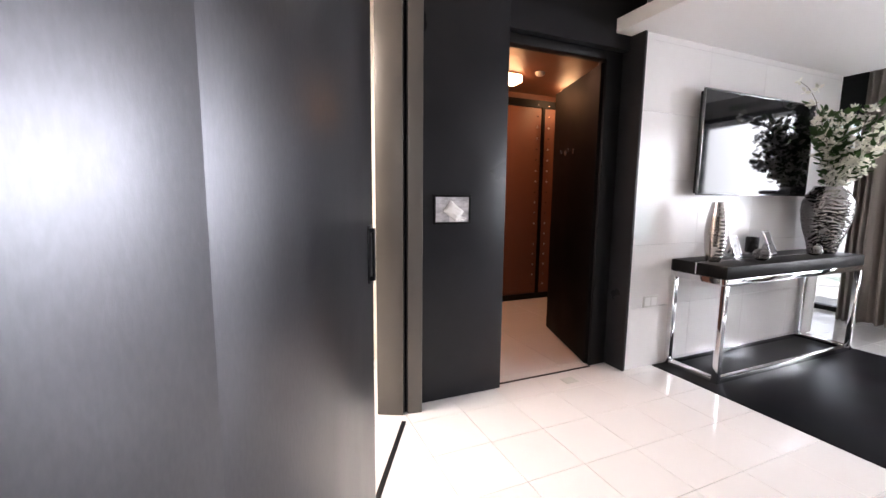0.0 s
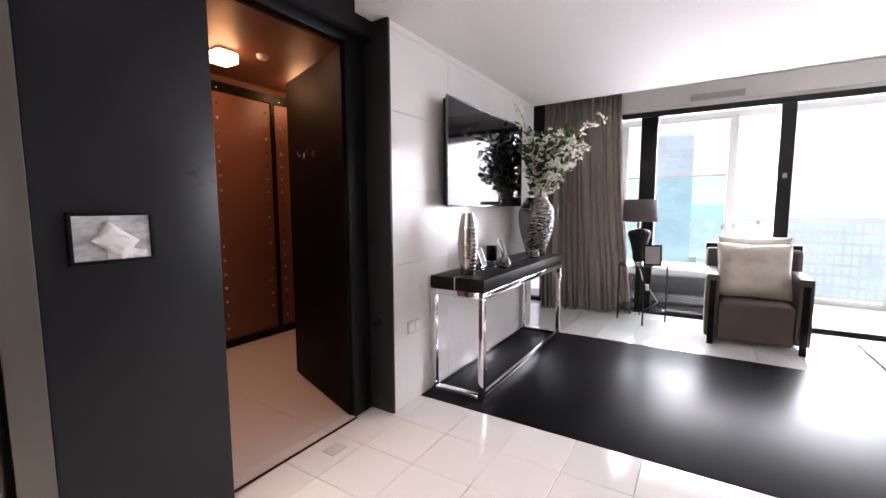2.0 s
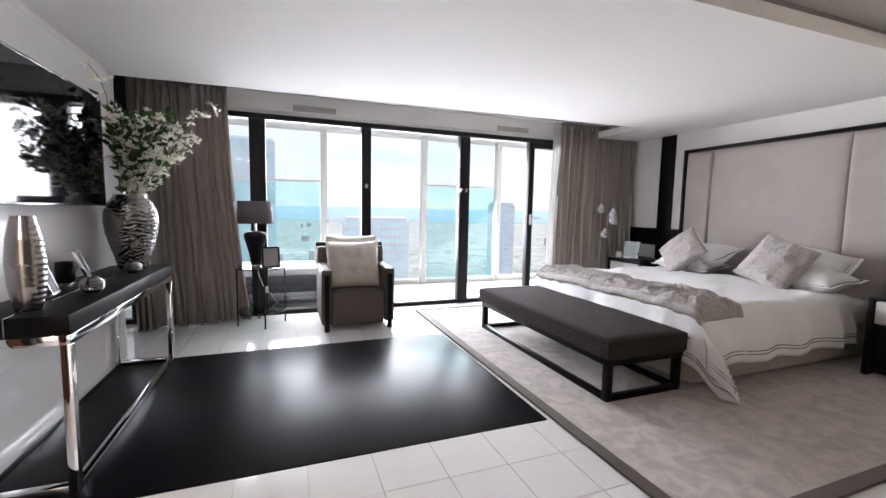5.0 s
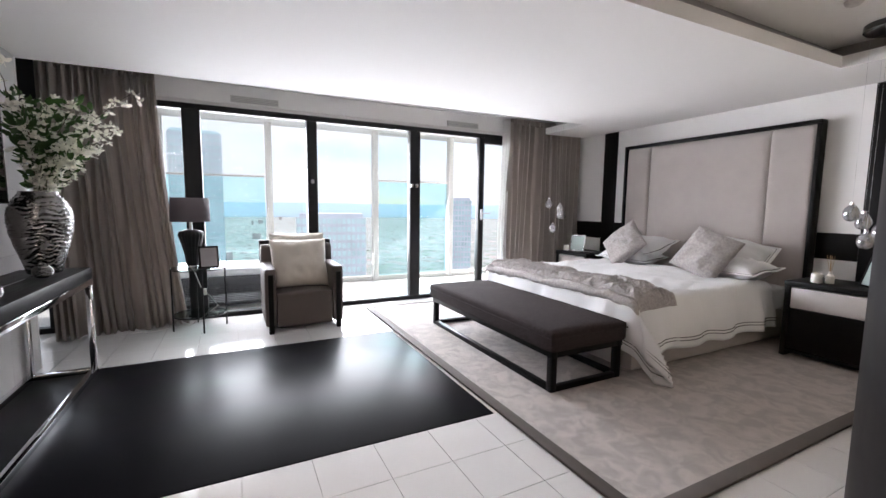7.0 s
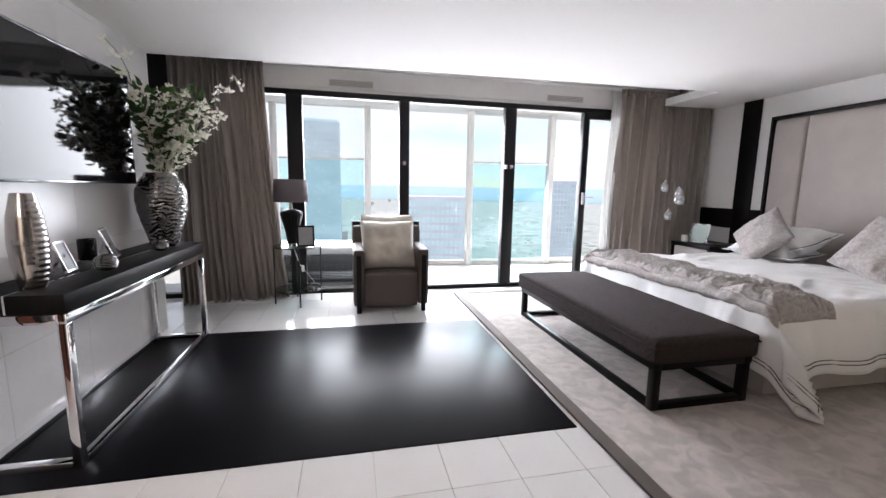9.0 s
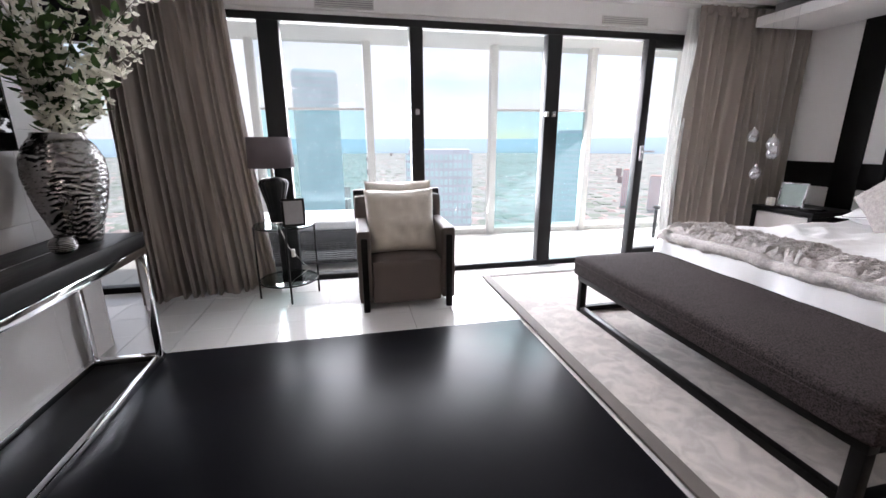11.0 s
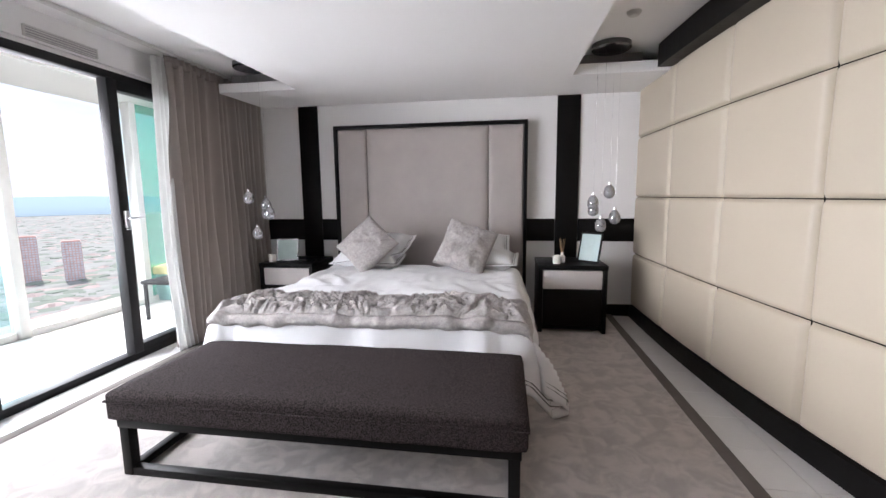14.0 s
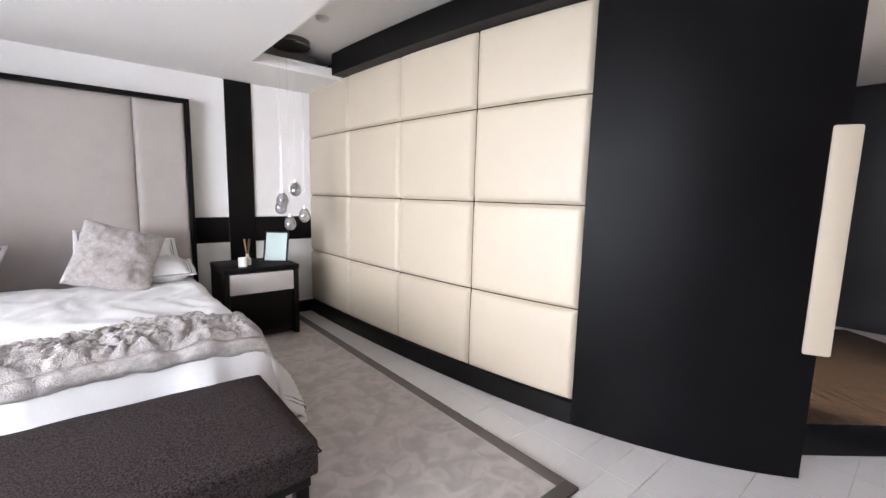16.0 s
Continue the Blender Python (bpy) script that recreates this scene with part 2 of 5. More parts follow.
PARQUET = mat("dark_parquet", (0.10, 0.065, 0.042), 0.22, vary=0.3, scale=4, fine=60, bump=0.05, stretch=(8, 1, 1))
MARBLE = mat("beige_marble", (0.74, 0.68, 0.60), 0.2, vary=0.16, scale=4, fine=18, bump=0.02)
TEALSOFT = mat("teal_cushion", (0.22, 0.42, 0.40), 0.85, vary=0.08)
YELLOWSOFT = mat("yellow_cushion", (0.55, 0.52, 0.26), 0.85, vary=0.08)
MINT = mat("pale_teal_screen", (0.42, 0.66, 0.60), 0.3, vary=0.06, scale=1.5, bump=0.0)
CANOPY = mat("dark_chrome", (0.16, 0.16, 0.165), 0.12, metal=1.0, vary=0.1, bump=0.0)
DRAIN = mat("brushed_plate", (0.42, 0.45, 0.42), 0.4, vary=0.1)
POSTWHITE = mat("white_aluminium", (0.60, 0.59, 0.565), 0.4, vary=0.04)
CLEAR = glass_mat("clear_glass", (0.93, 0.95, 0.95), veil=0.006)
TEALGLASS = glass_mat("teal_glass", (0.74, 0.91, 0.92), veil=0.012)
SCREENGLASS = glass_mat("green_screen_glass", (0.50, 0.82, 0.72), veil=0.10)
GLOBE = bpy.data.materials.new("smoked_globe_glass")
GLOBE.use_nodes = True
gb = GLOBE.node_tree.nodes["Principled BSDF"]
gb.inputs["Base Color"].default_value = (0.62, 0.62, 0.64, 1)
gb.inputs["Transmission Weight"].default_value = 0.75
gb.inputs["Metallic"].default_value = 0.4
gb.inputs["Roughness"].default_value = 0.03
gb.inputs["IOR"].default_value = 1.45
LAMPGLOW = glow_mat("warm_lamp_glow", (1.0, 0.62, 0.30), 9.0)


# ---------- mesh helpers ----------
def box(bm, x0, y0, z0, x1, y1, z1, bevel=0.0, seg=2):
    r = bmesh.ops.create_cube(bm, size=1.0, matrix=Matrix.Translation(((x0 + x1) / 2, (y0 + y1) / 2, (z0 + z1) / 2)) @ Matrix.Diagonal((abs(x1 - x0), abs(y1 - y0), abs(z1 - z0), 1)))
    if bevel:
        es = list({e for v in r["verts"] for e in v.link_edges})
        bmesh.ops.bevel(bm, geom=es, offset=bevel, segments=seg, profile=0.5, affect="EDGES")
    return bm


def B(*a, bevel=0.0, seg=2):
    bm = bmesh.new()
    return box(bm, *a, bevel=bevel, seg=seg)


def boxes(items, bevel=0.0):
    bm = bmesh.new()
    for a in items:
        box(bm, *a, bevel=bevel)
    return bm


def lathe(profile, seg=40, ripple=None):
    """Revolve (r, z) pairs round the z axis."""
    bm = bmesh.new()
    rings = []
    for r, z in profile:
        ring = []
        for k in range(seg):
            a = 2 * math.pi * k / seg
            rr = r * (ripple(a, z) if ripple else 1.0)
            ring.append(bm.verts.new((rr * math.cos(a), rr * math.sin(a), z)))
        rings.append(ring)
    for p, q in zip(rings, rings[1:]):
        for k in range(seg):
            bm.faces.new((p[k], p[(k + 1) % seg], q[(k + 1) % seg], q[k]))
    if profile[0][0] > 1e-4:
        bm.faces.new(list(reversed(rings[0])))
    if profile[-1][0] > 1e-4:
        bm.faces.new(rings[-1])
    bmesh.ops.remove_doubles(bm, verts=bm.verts, dist=1e-5)
    return bm


def tube(bm, pts, r, seg=8, taper=1.0):
    pts = [Vector(p) for p in pts]
    rings = []
    for i, p in enumerate(pts):
        d = (pts[min(i + 1, len(pts) - 1)] - pts[max(i - 1, 0)]).normalized()
        a = d.orthogonal().normalized()
        b = d.cross(a)
        rr = r * (1 + (taper - 1) * i / max(1, len(pts) - 1))
        rings.append([bm.verts.new(p + rr * (math.cos(2 * math.pi * k / seg) * a + math.sin(2 * math.pi * k / seg) * b)) for k in range(seg)])
    for p, q in zip(rings, rings[1:]):
        best = min(range(seg), key=lambda s: (p[0].co - q[s].co).length)
        for k in range(seg):
            bm.faces.new((p[k], p[(k + 1) % seg], q[(k + 1 + best) % seg], q[(k + best) % seg]))
    bm.faces.new(rings[0])
    bm.faces.new(rings[-1])
    return bm


def grid(nu, nv, fn):
    """A sheet of nu x nv cells; fn(u, v) with u, v in 0..1."""
    bm = bmesh.new()
    vs = [[bm.verts.new(fn(i / nu, j / nv)) for j in range(nv + 1)] for i in range(nu + 1)]
    for i in range(nu):
        for j in range(nv):
            bm.faces.new((vs[i][j], vs[i + 1][j], vs[i + 1][j + 1], vs[i][j + 1]))
    return bm


def pillow_bm(w, h, d, n=18, wrinkle=0.008, seed=0.0, edge=0.012):
    """A stuffed pillow in the xz plane, w wide and h high, d deep at its middle."""
    bm = bmesh.new()
    sides = []
    for s in (-1, 1):
        vs = []
        for i in range(n + 1):
            row = []
            for j in range(n + 1):
                u, v = 2 * i / n - 1, 2 * j / n - 1
                fat = (max(0.0, 1 - abs(u) ** 2.6) * max(0.0, 1 - abs(v) ** 2.6)) ** 0.55
                pinch = 1 - 0.06 * (1 - abs(u * v)) * (abs(u) ** 6 + abs(v) ** 6)
                x, z = u * w / 2 * pinch, v * h / 2 * pinch
                nz = noise.noise(Vector((u * 2.3 + seed, v * 2.3, s * 3.1))) * wrinkle * 2.0 + noise.noise(Vector((u * 7 + seed, v * 7, s))) * wrinkle
                row.append(bm.verts.new((x, s * (edge * 0.5 + fat * d / 2) + nz * (0.3 + fat), z)))
            vs.append(row)
        sides.append(vs)
        for i in range(n):
            for j in range(n):
                f = (vs[i][j], vs[i + 1][j], vs[i + 1][j + 1], vs[i][j + 1])
                bm.faces.new(f if s < 0 else tuple(reversed(f)))
    a, b = sides
    ring = [(i, 0) for i in range(n)] + [(n, j) for j in range(n)] + [(i, n) for i in range(n, 0, -1)] + [(0, j) for j in range(n, 0, -1)]
    for (i, j), (k, m) in zip(ring, ring[1:] + ring[:1]):
        bm.faces.new((a[i][j], b[i][j], b[k][m], a[k][m]))
    bmesh.ops.recalc_face_normals(bm, faces=bm.faces)
    return bm


def smooth_by_angle(me, deg=35):
    me.polygons.foreach_set("use_smooth", [True] * len(me.polygons))
    me.set_sharp_from_angle(angle=radians(deg))


def mesh_of(name, bm, material, deg=35):
    me = bpy.data.meshes.new(name)
    bm.normal_update()
    bm.to_mesh(me)
    bm.free()
    smooth_by_angle(me, deg)
    me.materials.append(material)
    return me


def part(name, bm, material, parent, label="", m=None, deg=35):
    ob = new(name, mesh_of(name, bm, material, deg))
    ob.parent = parent
    if m is not None:
        ob.matrix_basis = m
    if label:
        tagged(ob, label)
    return ob


def thing(name, label, category, m=None, group=""):
    ob = new(name)
    ob.empty_display_size = 0.1
    if m is not None:
        ob.matrix_world = m
    return tagged(ob, label, category, group)


def solid(name, bm, material, label, category, group="", m=None, kind="", deg=35):
    ob = new(name, mesh_of(name, bm, material, deg))
    if m is not None:
        ob.matrix_world = m
    return tagged(ob, label, category, group, kind)


def structure(name, bm, material, label, category, deg=35):
    return solid(name, bm, material, label, category, kind="structure", deg=deg)


def thicken(ob, d):
    md = ob.modifiers.new("thickness", "SOLIDIFY")
    md.thickness, md.offset = d, 0.0
    return ob


# ---------- the room's shell ----------
H = 2.62                     # high ceiling
BEDWALL, TVWALL, FRONT = -4.11, 2.345, 5.95


def slab_z(y):
    """Underside of the dropped ceiling, a hair higher over the bed."""
    return 2.412 - 0.011 * (y + 4.06)


def curve_x(y):
    """Plan of the curved wall, x for a given y."""
    u = max(0.0, y + 4.06)
    return 1.455 - 0.0235 * u * u - 0.34 * (u / 4.19) ** 8


floor = structure("floor", boxes([(-3.2, -4.3, -0.25, 5.93, 4.72, -0.008)]), GROUT, "grey grout bed under white tiles", "floor")
ceiling = structure("ceiling", boxes([(-3.2, -4.3, H, 6.15, 4.7, H + 0.2)]), CEIL, "plain white painted upper ceiling", "ceiling")

bm = bmesh.new()
def slab_part(x0, y0, x1, y1, xb, t=0.09):
    vs = [bm.verts.new((x, y, slab_z(y) + dz)) for dz in (0, t) for x, y in ((x0, y0), (x1, y0), (x1, y1), (xb, y1))]
    for f in ((3, 2, 1, 0), (4, 5, 6, 7), (0, 1, 5, 4), (1, 2, 6, 5), (2, 3, 7, 6), (3, 0, 4, 7)):
        bm.faces.new([vs[k] for k in f])
slab_part(2.25, -3.31, 4.87, 2.45, 2.27)
slab_part(1.36, -4.106, 5.70, -3.31, 1.36)
slab = structure("dropped_ceiling", bm, CEIL, "white plastered dropped ceiling panel", "ceiling")
# upstands coloured grey to imitate the shade above the soffit
structure("ceiling_upstand", boxes([(2.40, -3.48, 2.51, 4.76, 2.33, H - 0.002)]), RECESSGREY, "grey recessed upstand above the dropped ceiling", "ceiling")
structure("ceiling_upstand", boxes([(1.62, -4.10, 2.515, 5.68, -3.49, H - 0.002)]), RECESSGREY, "grey recessed upstand above the bed soffit", "ceiling")

# bed wall with its black cross bands
structure("wall_south", B(1.2, BEDWALL - 0.2, -0.008, 6.15, BEDWALL, H), WHITE, "plain white painted bed wall", "wall")
for x0, x1 in ((2.043, 2.286), (5.029, 5.267)):
    structure("trim", B(x0, BEDWALL, 0.0, x1, BEDWALL + 0.018, slab_z(-4.0), bevel=0.002), BLACKWOOD, "black upright wall band", "wall trim")
for x0, x1 in ((1.40, 2.04), (2.289, 2.602), (4.79, 5.026), (5.27, 5.93)):
    structure("trim", B(x0, BEDWALL, 0.838, x1, BEDWALL + 0.016, 1.089, bevel=0.002), BLACKWOOD, "black horizontal wall band", "wall trim")
structure("baseboard", B(1.39, BEDWALL, 0.0, 2.04, BEDWALL + 0.02, 0.13, bevel=0.003), BLACKWOOD, "black skirting board under the bed wall", "baseboard")
structure("baseboard", B(5.27, BEDWALL, 0.0, 5.93, BEDWALL + 0.02, 0.13, bevel=0.003), BLACKWOOD, "black skirting board under the bed wall", "baseboard")

# curved wall: core, skirting, cornice, black end panel
def curved_strip(y0, y1, off0, off1, z0, z1, n=40, bev=0.0):
    b = bmesh.new()
    rows = []
    for i in range(n + 1):
        y = y0 + (y1 - y0) * i / n
        dxdy = (curve_x(y + 0.01) - curve_x(y - 0.01)) / 0.02
        nrm = Vector((1, -dxdy, 0)).normalized()
        c = Vector((curve_x(y), y, 0))
        p0, p1 = c + nrm * off0, c + nrm * off1
        rows.append([b.verts.new((p.x, p.y, z)) for p, z in ((p0, z0), (p1, z0), (p1, z1), (p0, z1))])
    for r, s in zip(rows, rows[1:]):
        for k in range(4):
            b.faces.new((r[k], r[(k + 1) % 4], s[(k + 1) % 4], s[k]))
    b.faces.new(rows[0][::-1])
    b.faces.new(rows[-1])
    bmesh.ops.recalc_face_normals(b, faces=b.faces)
    return b


PAD_END = -0.85
wall_west = structure("wall_west", curved_strip(-4.108, PAD_END, -0.16, -0.035, 0, H), BLACKWOOD, "curved wall behind cream padded panels", "wall")
structure("baseboard", curved_strip(-4.085, PAD_END, -0.034, 0.012, 0.0, 0.135), BLACKWOOD, "black curved skirting board", "baseboard")
structure("cornice", curved_strip(-3.305, PAD_END, -0.034, 0.11, 2.43, H - 0.003), BLACKWOOD, "black curved cornice above padded wall", "cornice")
structure("black_end_panel", curved_strip(PAD_END + 0.002, 0.14, -0.16, 0.008, 0.0, H - 0.002), BLACKMATT, "black lacquered curved wall panel", "wall panel")


def pad_bm(y0, y1, z0, z1, n=10):
    def f(u, v):
        e = (1 - abs(2 * u - 1) ** 26) * (1 - abs(2 * v - 1) ** 20)
        y = y0 + (y1 - y0) * u
        z = z0 + (z1 - z0) * v
        d = -0.030 + 0.034 * max(0.0, e) ** 0.5 + 0.003 * noise.noise(Vector((y * 3, z * 3, 0)))
        dxdy = (curve_x(y + 0.01) - curve_x(y - 0.01)) / 0.02
        nrm = Vector((1, -dxdy, 0)).normalized()
        return Vector((curve_x(y), y, z)) + nrm * d
    # denser near the seams
    warp = lambda t: 0.5 - 0.5 * math.copysign(abs(1 - 2 * t) ** 0.45, 1 - 2 * t) if t not in (0, 1) else t
    return grid(n, n, lambda u, v: f(warp(u), warp(v)))


ys = [-4.105, -3.21, -2.42, -1.635, PAD_END]
zs = [0.137, 0.705, 1.32, 1.94, 2.44]
for a, b_ in zip(ys, ys[1:]):
    for c, d in zip(zs, zs[1:]):
        part("padded_panel", pad_bm(a + 0.005, b_ - 0.005, c + 0.003, d - 0.003, 20), PADLEATHER, wall_west, deg=60)

# television wall in white gloss tiles
tv_wall = structure("wall_north", boxes([(2.432, TVWALL + 0.012, -0.008, 4.81, TVWALL + 0.16, H)]), WHITE, "television wall clad in white gloss tiles", "wall")
tw, th = 0.65, 0.46
x = 2.432
while x < 4.80:
    x1 = min(x + tw, 4.81)
    z = 0.0
    while z < 2.4:
        z1 = min(z + th, 2.44)
        part("wall_tile", B(x + 0.0007, TVWALL, z + 0.0007, x1 - 0.0007, TVWALL + 0.014, z1 - 0.0007, bevel=0.0006, seg=1), WALLTILE, tv_wall)
        z = z1 if z1 < 2.4 else 9
    x = x1
structure("wall_end_trim", B(4.812, TVWALL - 0.002, 0.0, 4.83, TVWALL + 0.165, H - 0.002, bevel=0.002), WHITE, "white edge of the television wall", "trim")
# recess beside the television wall
structure("wall_recess", boxes([(4.83, 3.25, -0.008, 6.15, 3.4, H)]), BLACKPANEL, "dark wall of the window recess", "wall")
structure("wall_recess", boxes([(4.67, TVWALL + 0.17, -0.008, 4.81, 3.4, H)]), WHITE, "white side wall of the window recess", "wall")

# entrance wall, closet opening
structure("wall_entrance", B(0.887, 2.452, -0.008, 1.45, 2.59, H - 0.002, bevel=0.003), BLACKPANEL, "black lacquered wall beside the closet", "wall")
structure("wall_entrance", B(1.452, 2.456, 2.252, 2.405, 2.59, H - 0.002), BLACKPANEL, "black lacquered wall above the closet door", "wall")
structure("door_frame", boxes([(1.452, 2.51, 2.19, 2.26, 2.59, 2.25), (2.26, 2.51, 0.0, 2.405, 2.59, 2.25)], bevel=0.004), BLACKMETAL, "black closet door frame", "door frame")
structure("door_frame", boxes([(2.408, 2.335, 0.0, 2.43, 2.59, 2.36)], bevel=0.003), BLACKPANEL, "black upright door lining", "door frame")
structure("wall_entrance", boxes([(2.408, 2.36, 2.362, 2.43, 2.59, H - 0.002)]), BLACKPANEL, "black lining above the jamb", "wall")
structure("sliding_door_jamb", boxes([(-0.075, -0.04, 0, 0.075, 0.04, H - 0.002)], bevel=0.004), BRONZE, "satin bronze jamb of the sliding door", "door jamb").matrix_world = pose(0.702, 2.425, 0, 0, 0, -26)
structure("sliding_door_jamb", boxes([(-0.042, -0.06, 0, 0.042, 0.06, H - 0.002)], bevel=0.004), BRONZE, "satin bronze jamb with a dark slot", "door jamb").matrix_world = pose(0.83, 2.415, 0, 0, 0, -8)

structure("jamb_slot", B(0.772, 2.39, 0.0, 0.787, 2.47, H - 0.003), BLACKMATT, "dark slot of the sliding door jamb", "door jamb")
# closet
structure("closet_wall", boxes([(1.32, 2.595, -0.008, 1.44, 4.7, 2.5), (1.44, 4.55, -0.008, 4.3, 4.7, 2.5), (4.2, 2.715, -0.008, 4.3, 4.55, 2.5), (2.42, 2.595, -0.008, 4.3, 2.715, 2.5)]), COPPER, "copper brown closet walls", "wall")
structure("closet_ceiling", boxes([(1.34, 2.595, 2.47, 4.3, 4.7, 2.499)]), COPPER, "closet ceiling in warm light", "ceiling")

# glazed front
FX0, FX1 = 5.93, 6.03
frame_ob = structure("window_1", boxes([(FX0, -4.2, 2.30, FX1, 3.3, 2.362), (FX0, -4.2, -0.02, FX1, 3.3, 0.05)], bevel=0.004), BLACKMETAL, "black aluminium sliding window front", "window")
for y0, y1, z1 in ((1.258, 1.43, 2.3), (0.03, 0.15, 2.3), (-1.338, -1.19, 2.3), (2.52, 2.62, 2.3), (3.1, 3.25, 2.3), (2.40, 2.46, 2.3)):
    part("window_post", B(FX0 - 0.012, y0, 0.05, FX1, y1, z1, bevel=0.006), BLACKMETAL, frame_ob)
part("door_leaf", boxes([(FX0 - 0.02, -2.362, 0.05, FX1 - 0.03, -2.275, 2.3), (FX0 - 0.02, -3.4, 0.05, FX1 - 0.03, -3.3, 2.3), (FX0 - 0.02, -3.3, 0.05, FX1 - 0.03, -2.362, 0.12), (FX0 - 0.02, -3.3, 2.22, FX1 - 0.03, -2.362, 2.3)], bevel=0.004), BLACKMETAL, frame_ob)
for y0, y1 in ((1.43, 2.40), (2.62, 3.1), (0.15, 1.258), (-1.19, 0.03), (-3.3, -2.362)):
    g = part("pane", B(FX0 + 0.03, y0, 0.05, FX0 + 0.038, y1, 2.3), CLEAR, frame_ob)
    g.visible_shadow = False
hd = bmesh.new()
box(hd, 5.885, -2.335, 1.1, 5.91, -2.30, 1.26, bevel=0.005)
tube(hd, [(5.91, -2.317, 1.2), (5.86, -2.317, 1.2), (5.86, -2.36, 1.2), (5.86, -2.45, 1.2)], 0.009)
part("handle", hd, STEEL, frame_ob, "steel lever handle")
for y, z in ((0.092, 1.58), (-1.21, 1.57), (-1.285, 1.57)):
    part("catch", B(5.895, y - 0.018, z - 0.025, 5.92, y + 0.018, z + 0.025, bevel=0.004), STEEL, frame_ob, "small steel catch")
fascia = structure("window_fascia", boxes([(5.96, -4.2, 2.366, 6.13, 3.4, H - 0.002), (5.93, -4.2, 2.40, 5.962, 3.4, 2.412)]), WHITE, "white fascia above the windows", "trim")
structure("recess_header", boxes([(5.80, 2.35, 2.05, 5.90, 3.25, H - 0.003)]), BLACKMETAL, "black header above the side window", "trim")
structure("curtain_rail", boxes([(5.72, -4.0, H - 0.03, 5.75, 3.2, H - 0.004)], bevel=0.003), POSTWHITE, "white curtain rail on the ceiling", "curtain rail")
for y0 in (0.455, -2.26):
    v = thing("vent_grille", "white slotted air vent above the windows", "vent", group="vents above the windows")
    part("vent_frame", boxes([(5.938, y0, 2.425, 5.958, y0 + 0.5, 2.432), (5.938, y0, 2.49, 5.958, y0 + 0.5, 2.497), (5.938, y0, 2.432, 5.958, y0 + 0.008, 2.49), (5.938, y0 + 0.492, 2.432, 5.958, y0 + 0.5, 2.49)]), POSTWHITE, v)
    part("slot", B(5.948, y0 + 0.008, 2.432, 5.9585, y0 + 0.492, 2.49), RECESSGREY, v)
    for k in range(3):
        part("slat", B(5.94, y0 + 0.008, 2.442 + 0.017 * k, 5.956, y0 + 0.492, 2.448 + 0.017 * k), POSTWHITE, v)

# added pier, hidden by the curtain, that blocks light leaking past the window
structure("wall_east", B(5.965, -4.2, -0.008, 6.14, -3.41, 2.298), WHITE, "added white pier behind the curtain against light leaks", "wall")

# balcony
structure("balcony_floor", boxes([(5.93, -5.6, -0.25, 8.3, 4.6, -0.03)]), GROUT, "balcony floor slab", "floor")
structure("balcony_ceiling", boxes([(6.135, -5.6, 2.63, 8.3, 4.6, 2.8)]), WHITE, "white balcony soffit", "ceiling")
structure("balcony_end_wall", boxes([(6.15, -5.7, -0.25, 8.3, -5.55, 2.7)]), MINT, "white end wall of the balcony", "wall")
structure("balcony_end_wall", boxes([(6.15, 4.5, -0.25, 8.3, 4.65, 2.7)]), WHITE, "white end wall of the balcony", "wall")


def outer_x(y):
    return 7.70 + (0.07 if y > -1.2 else 0.05) * (y + 1.2)


outer = structure("window_2", boxes([(7.0, -5.5, 2.56, 8.0, 4.5, 2.63)]), POSTWHITE, "white outer balcony glazing", "window")
posts = [3.3, 1.9, 0.45, -1.25, -2.69, -4.1, -5.42]
for y in posts:
    part("window_post", B(outer_x(y) - 0.05, y - 0.048, -0.03, outer_x(y) + 0.07, y + 0.048, 2.56, bevel=0.006), POSTWHITE, outer)
bays = [(3.3, 1.9, 0), (1.9, 0.45, 1), (0.45, -1.25, 0), (-1.25, -2.69, 1), (-2.69, -4.1, 0), (-4.1, -5.42, 2)]
for ya, yb, railed in bays:
    pa, pb = Vector((outer_x(ya), ya - 0.065, 0)), Vector((outer_x(yb), yb + 0.065, 0))
    d = (pb - pa)
    ang = math.degrees(math.atan2(d.y, d.x))
    L = d.length
    m = pose(pa.x, pa.y, 0, 0, 0, ang)
    if railed == 2:
        p = part("pane", B(0, -0.005, 0.05, L, 0.005, 2.56), SCREENGLASS, outer, m=m)
        p.visible_shadow = False
    elif railed:
        part("rail", B(0, -0.02, 1.715, L, 0.02, 1.745, bevel=0.004), POSTWHITE, outer, m=m)
        p = part("pane", B(0, -0.005, 0.05, L, 0.005, 1.715), TEALGLASS, outer, m=m)
        p.visible_shadow = False
        p = part("pane", B(0, -0.005, 1.745, L, 0.005, 2.56), CLEAR, outer, m=m)
        p.visible_shadow = False
    part("sill", B(0, -0.03, -0.03, L, 0.03, 0.05, bevel=0.004), POSTWHITE, outer, m=m)

# hall and bathroom that close the place on the entrance side
hall = structure("hall_wall", boxes([(-3.2, 4.45, -0.008, 1.30, 4.6, H), (-3.2, -4.3, -0.008, -1.2, -4.15, H), (0.3, -4.3, -0.008, 1.2, -4.15, H)]), WHITE, "white hall walls", "wall")
structure("hall_wall", boxes([(-3.2, -4.14, -0.008, -3.05, 4.44, H)]), BLACKPANEL, "dark lacquered end wall of the hall", "wall")
structure("bathroom_wall", boxes([(-2.0, 3.2, -0.008, 0.85, 3.3, H), (-1.6, 1.0, -0.008, -1.5, 3.2, H)]), MARBLE, "beige marble bathroom wall", "wall")
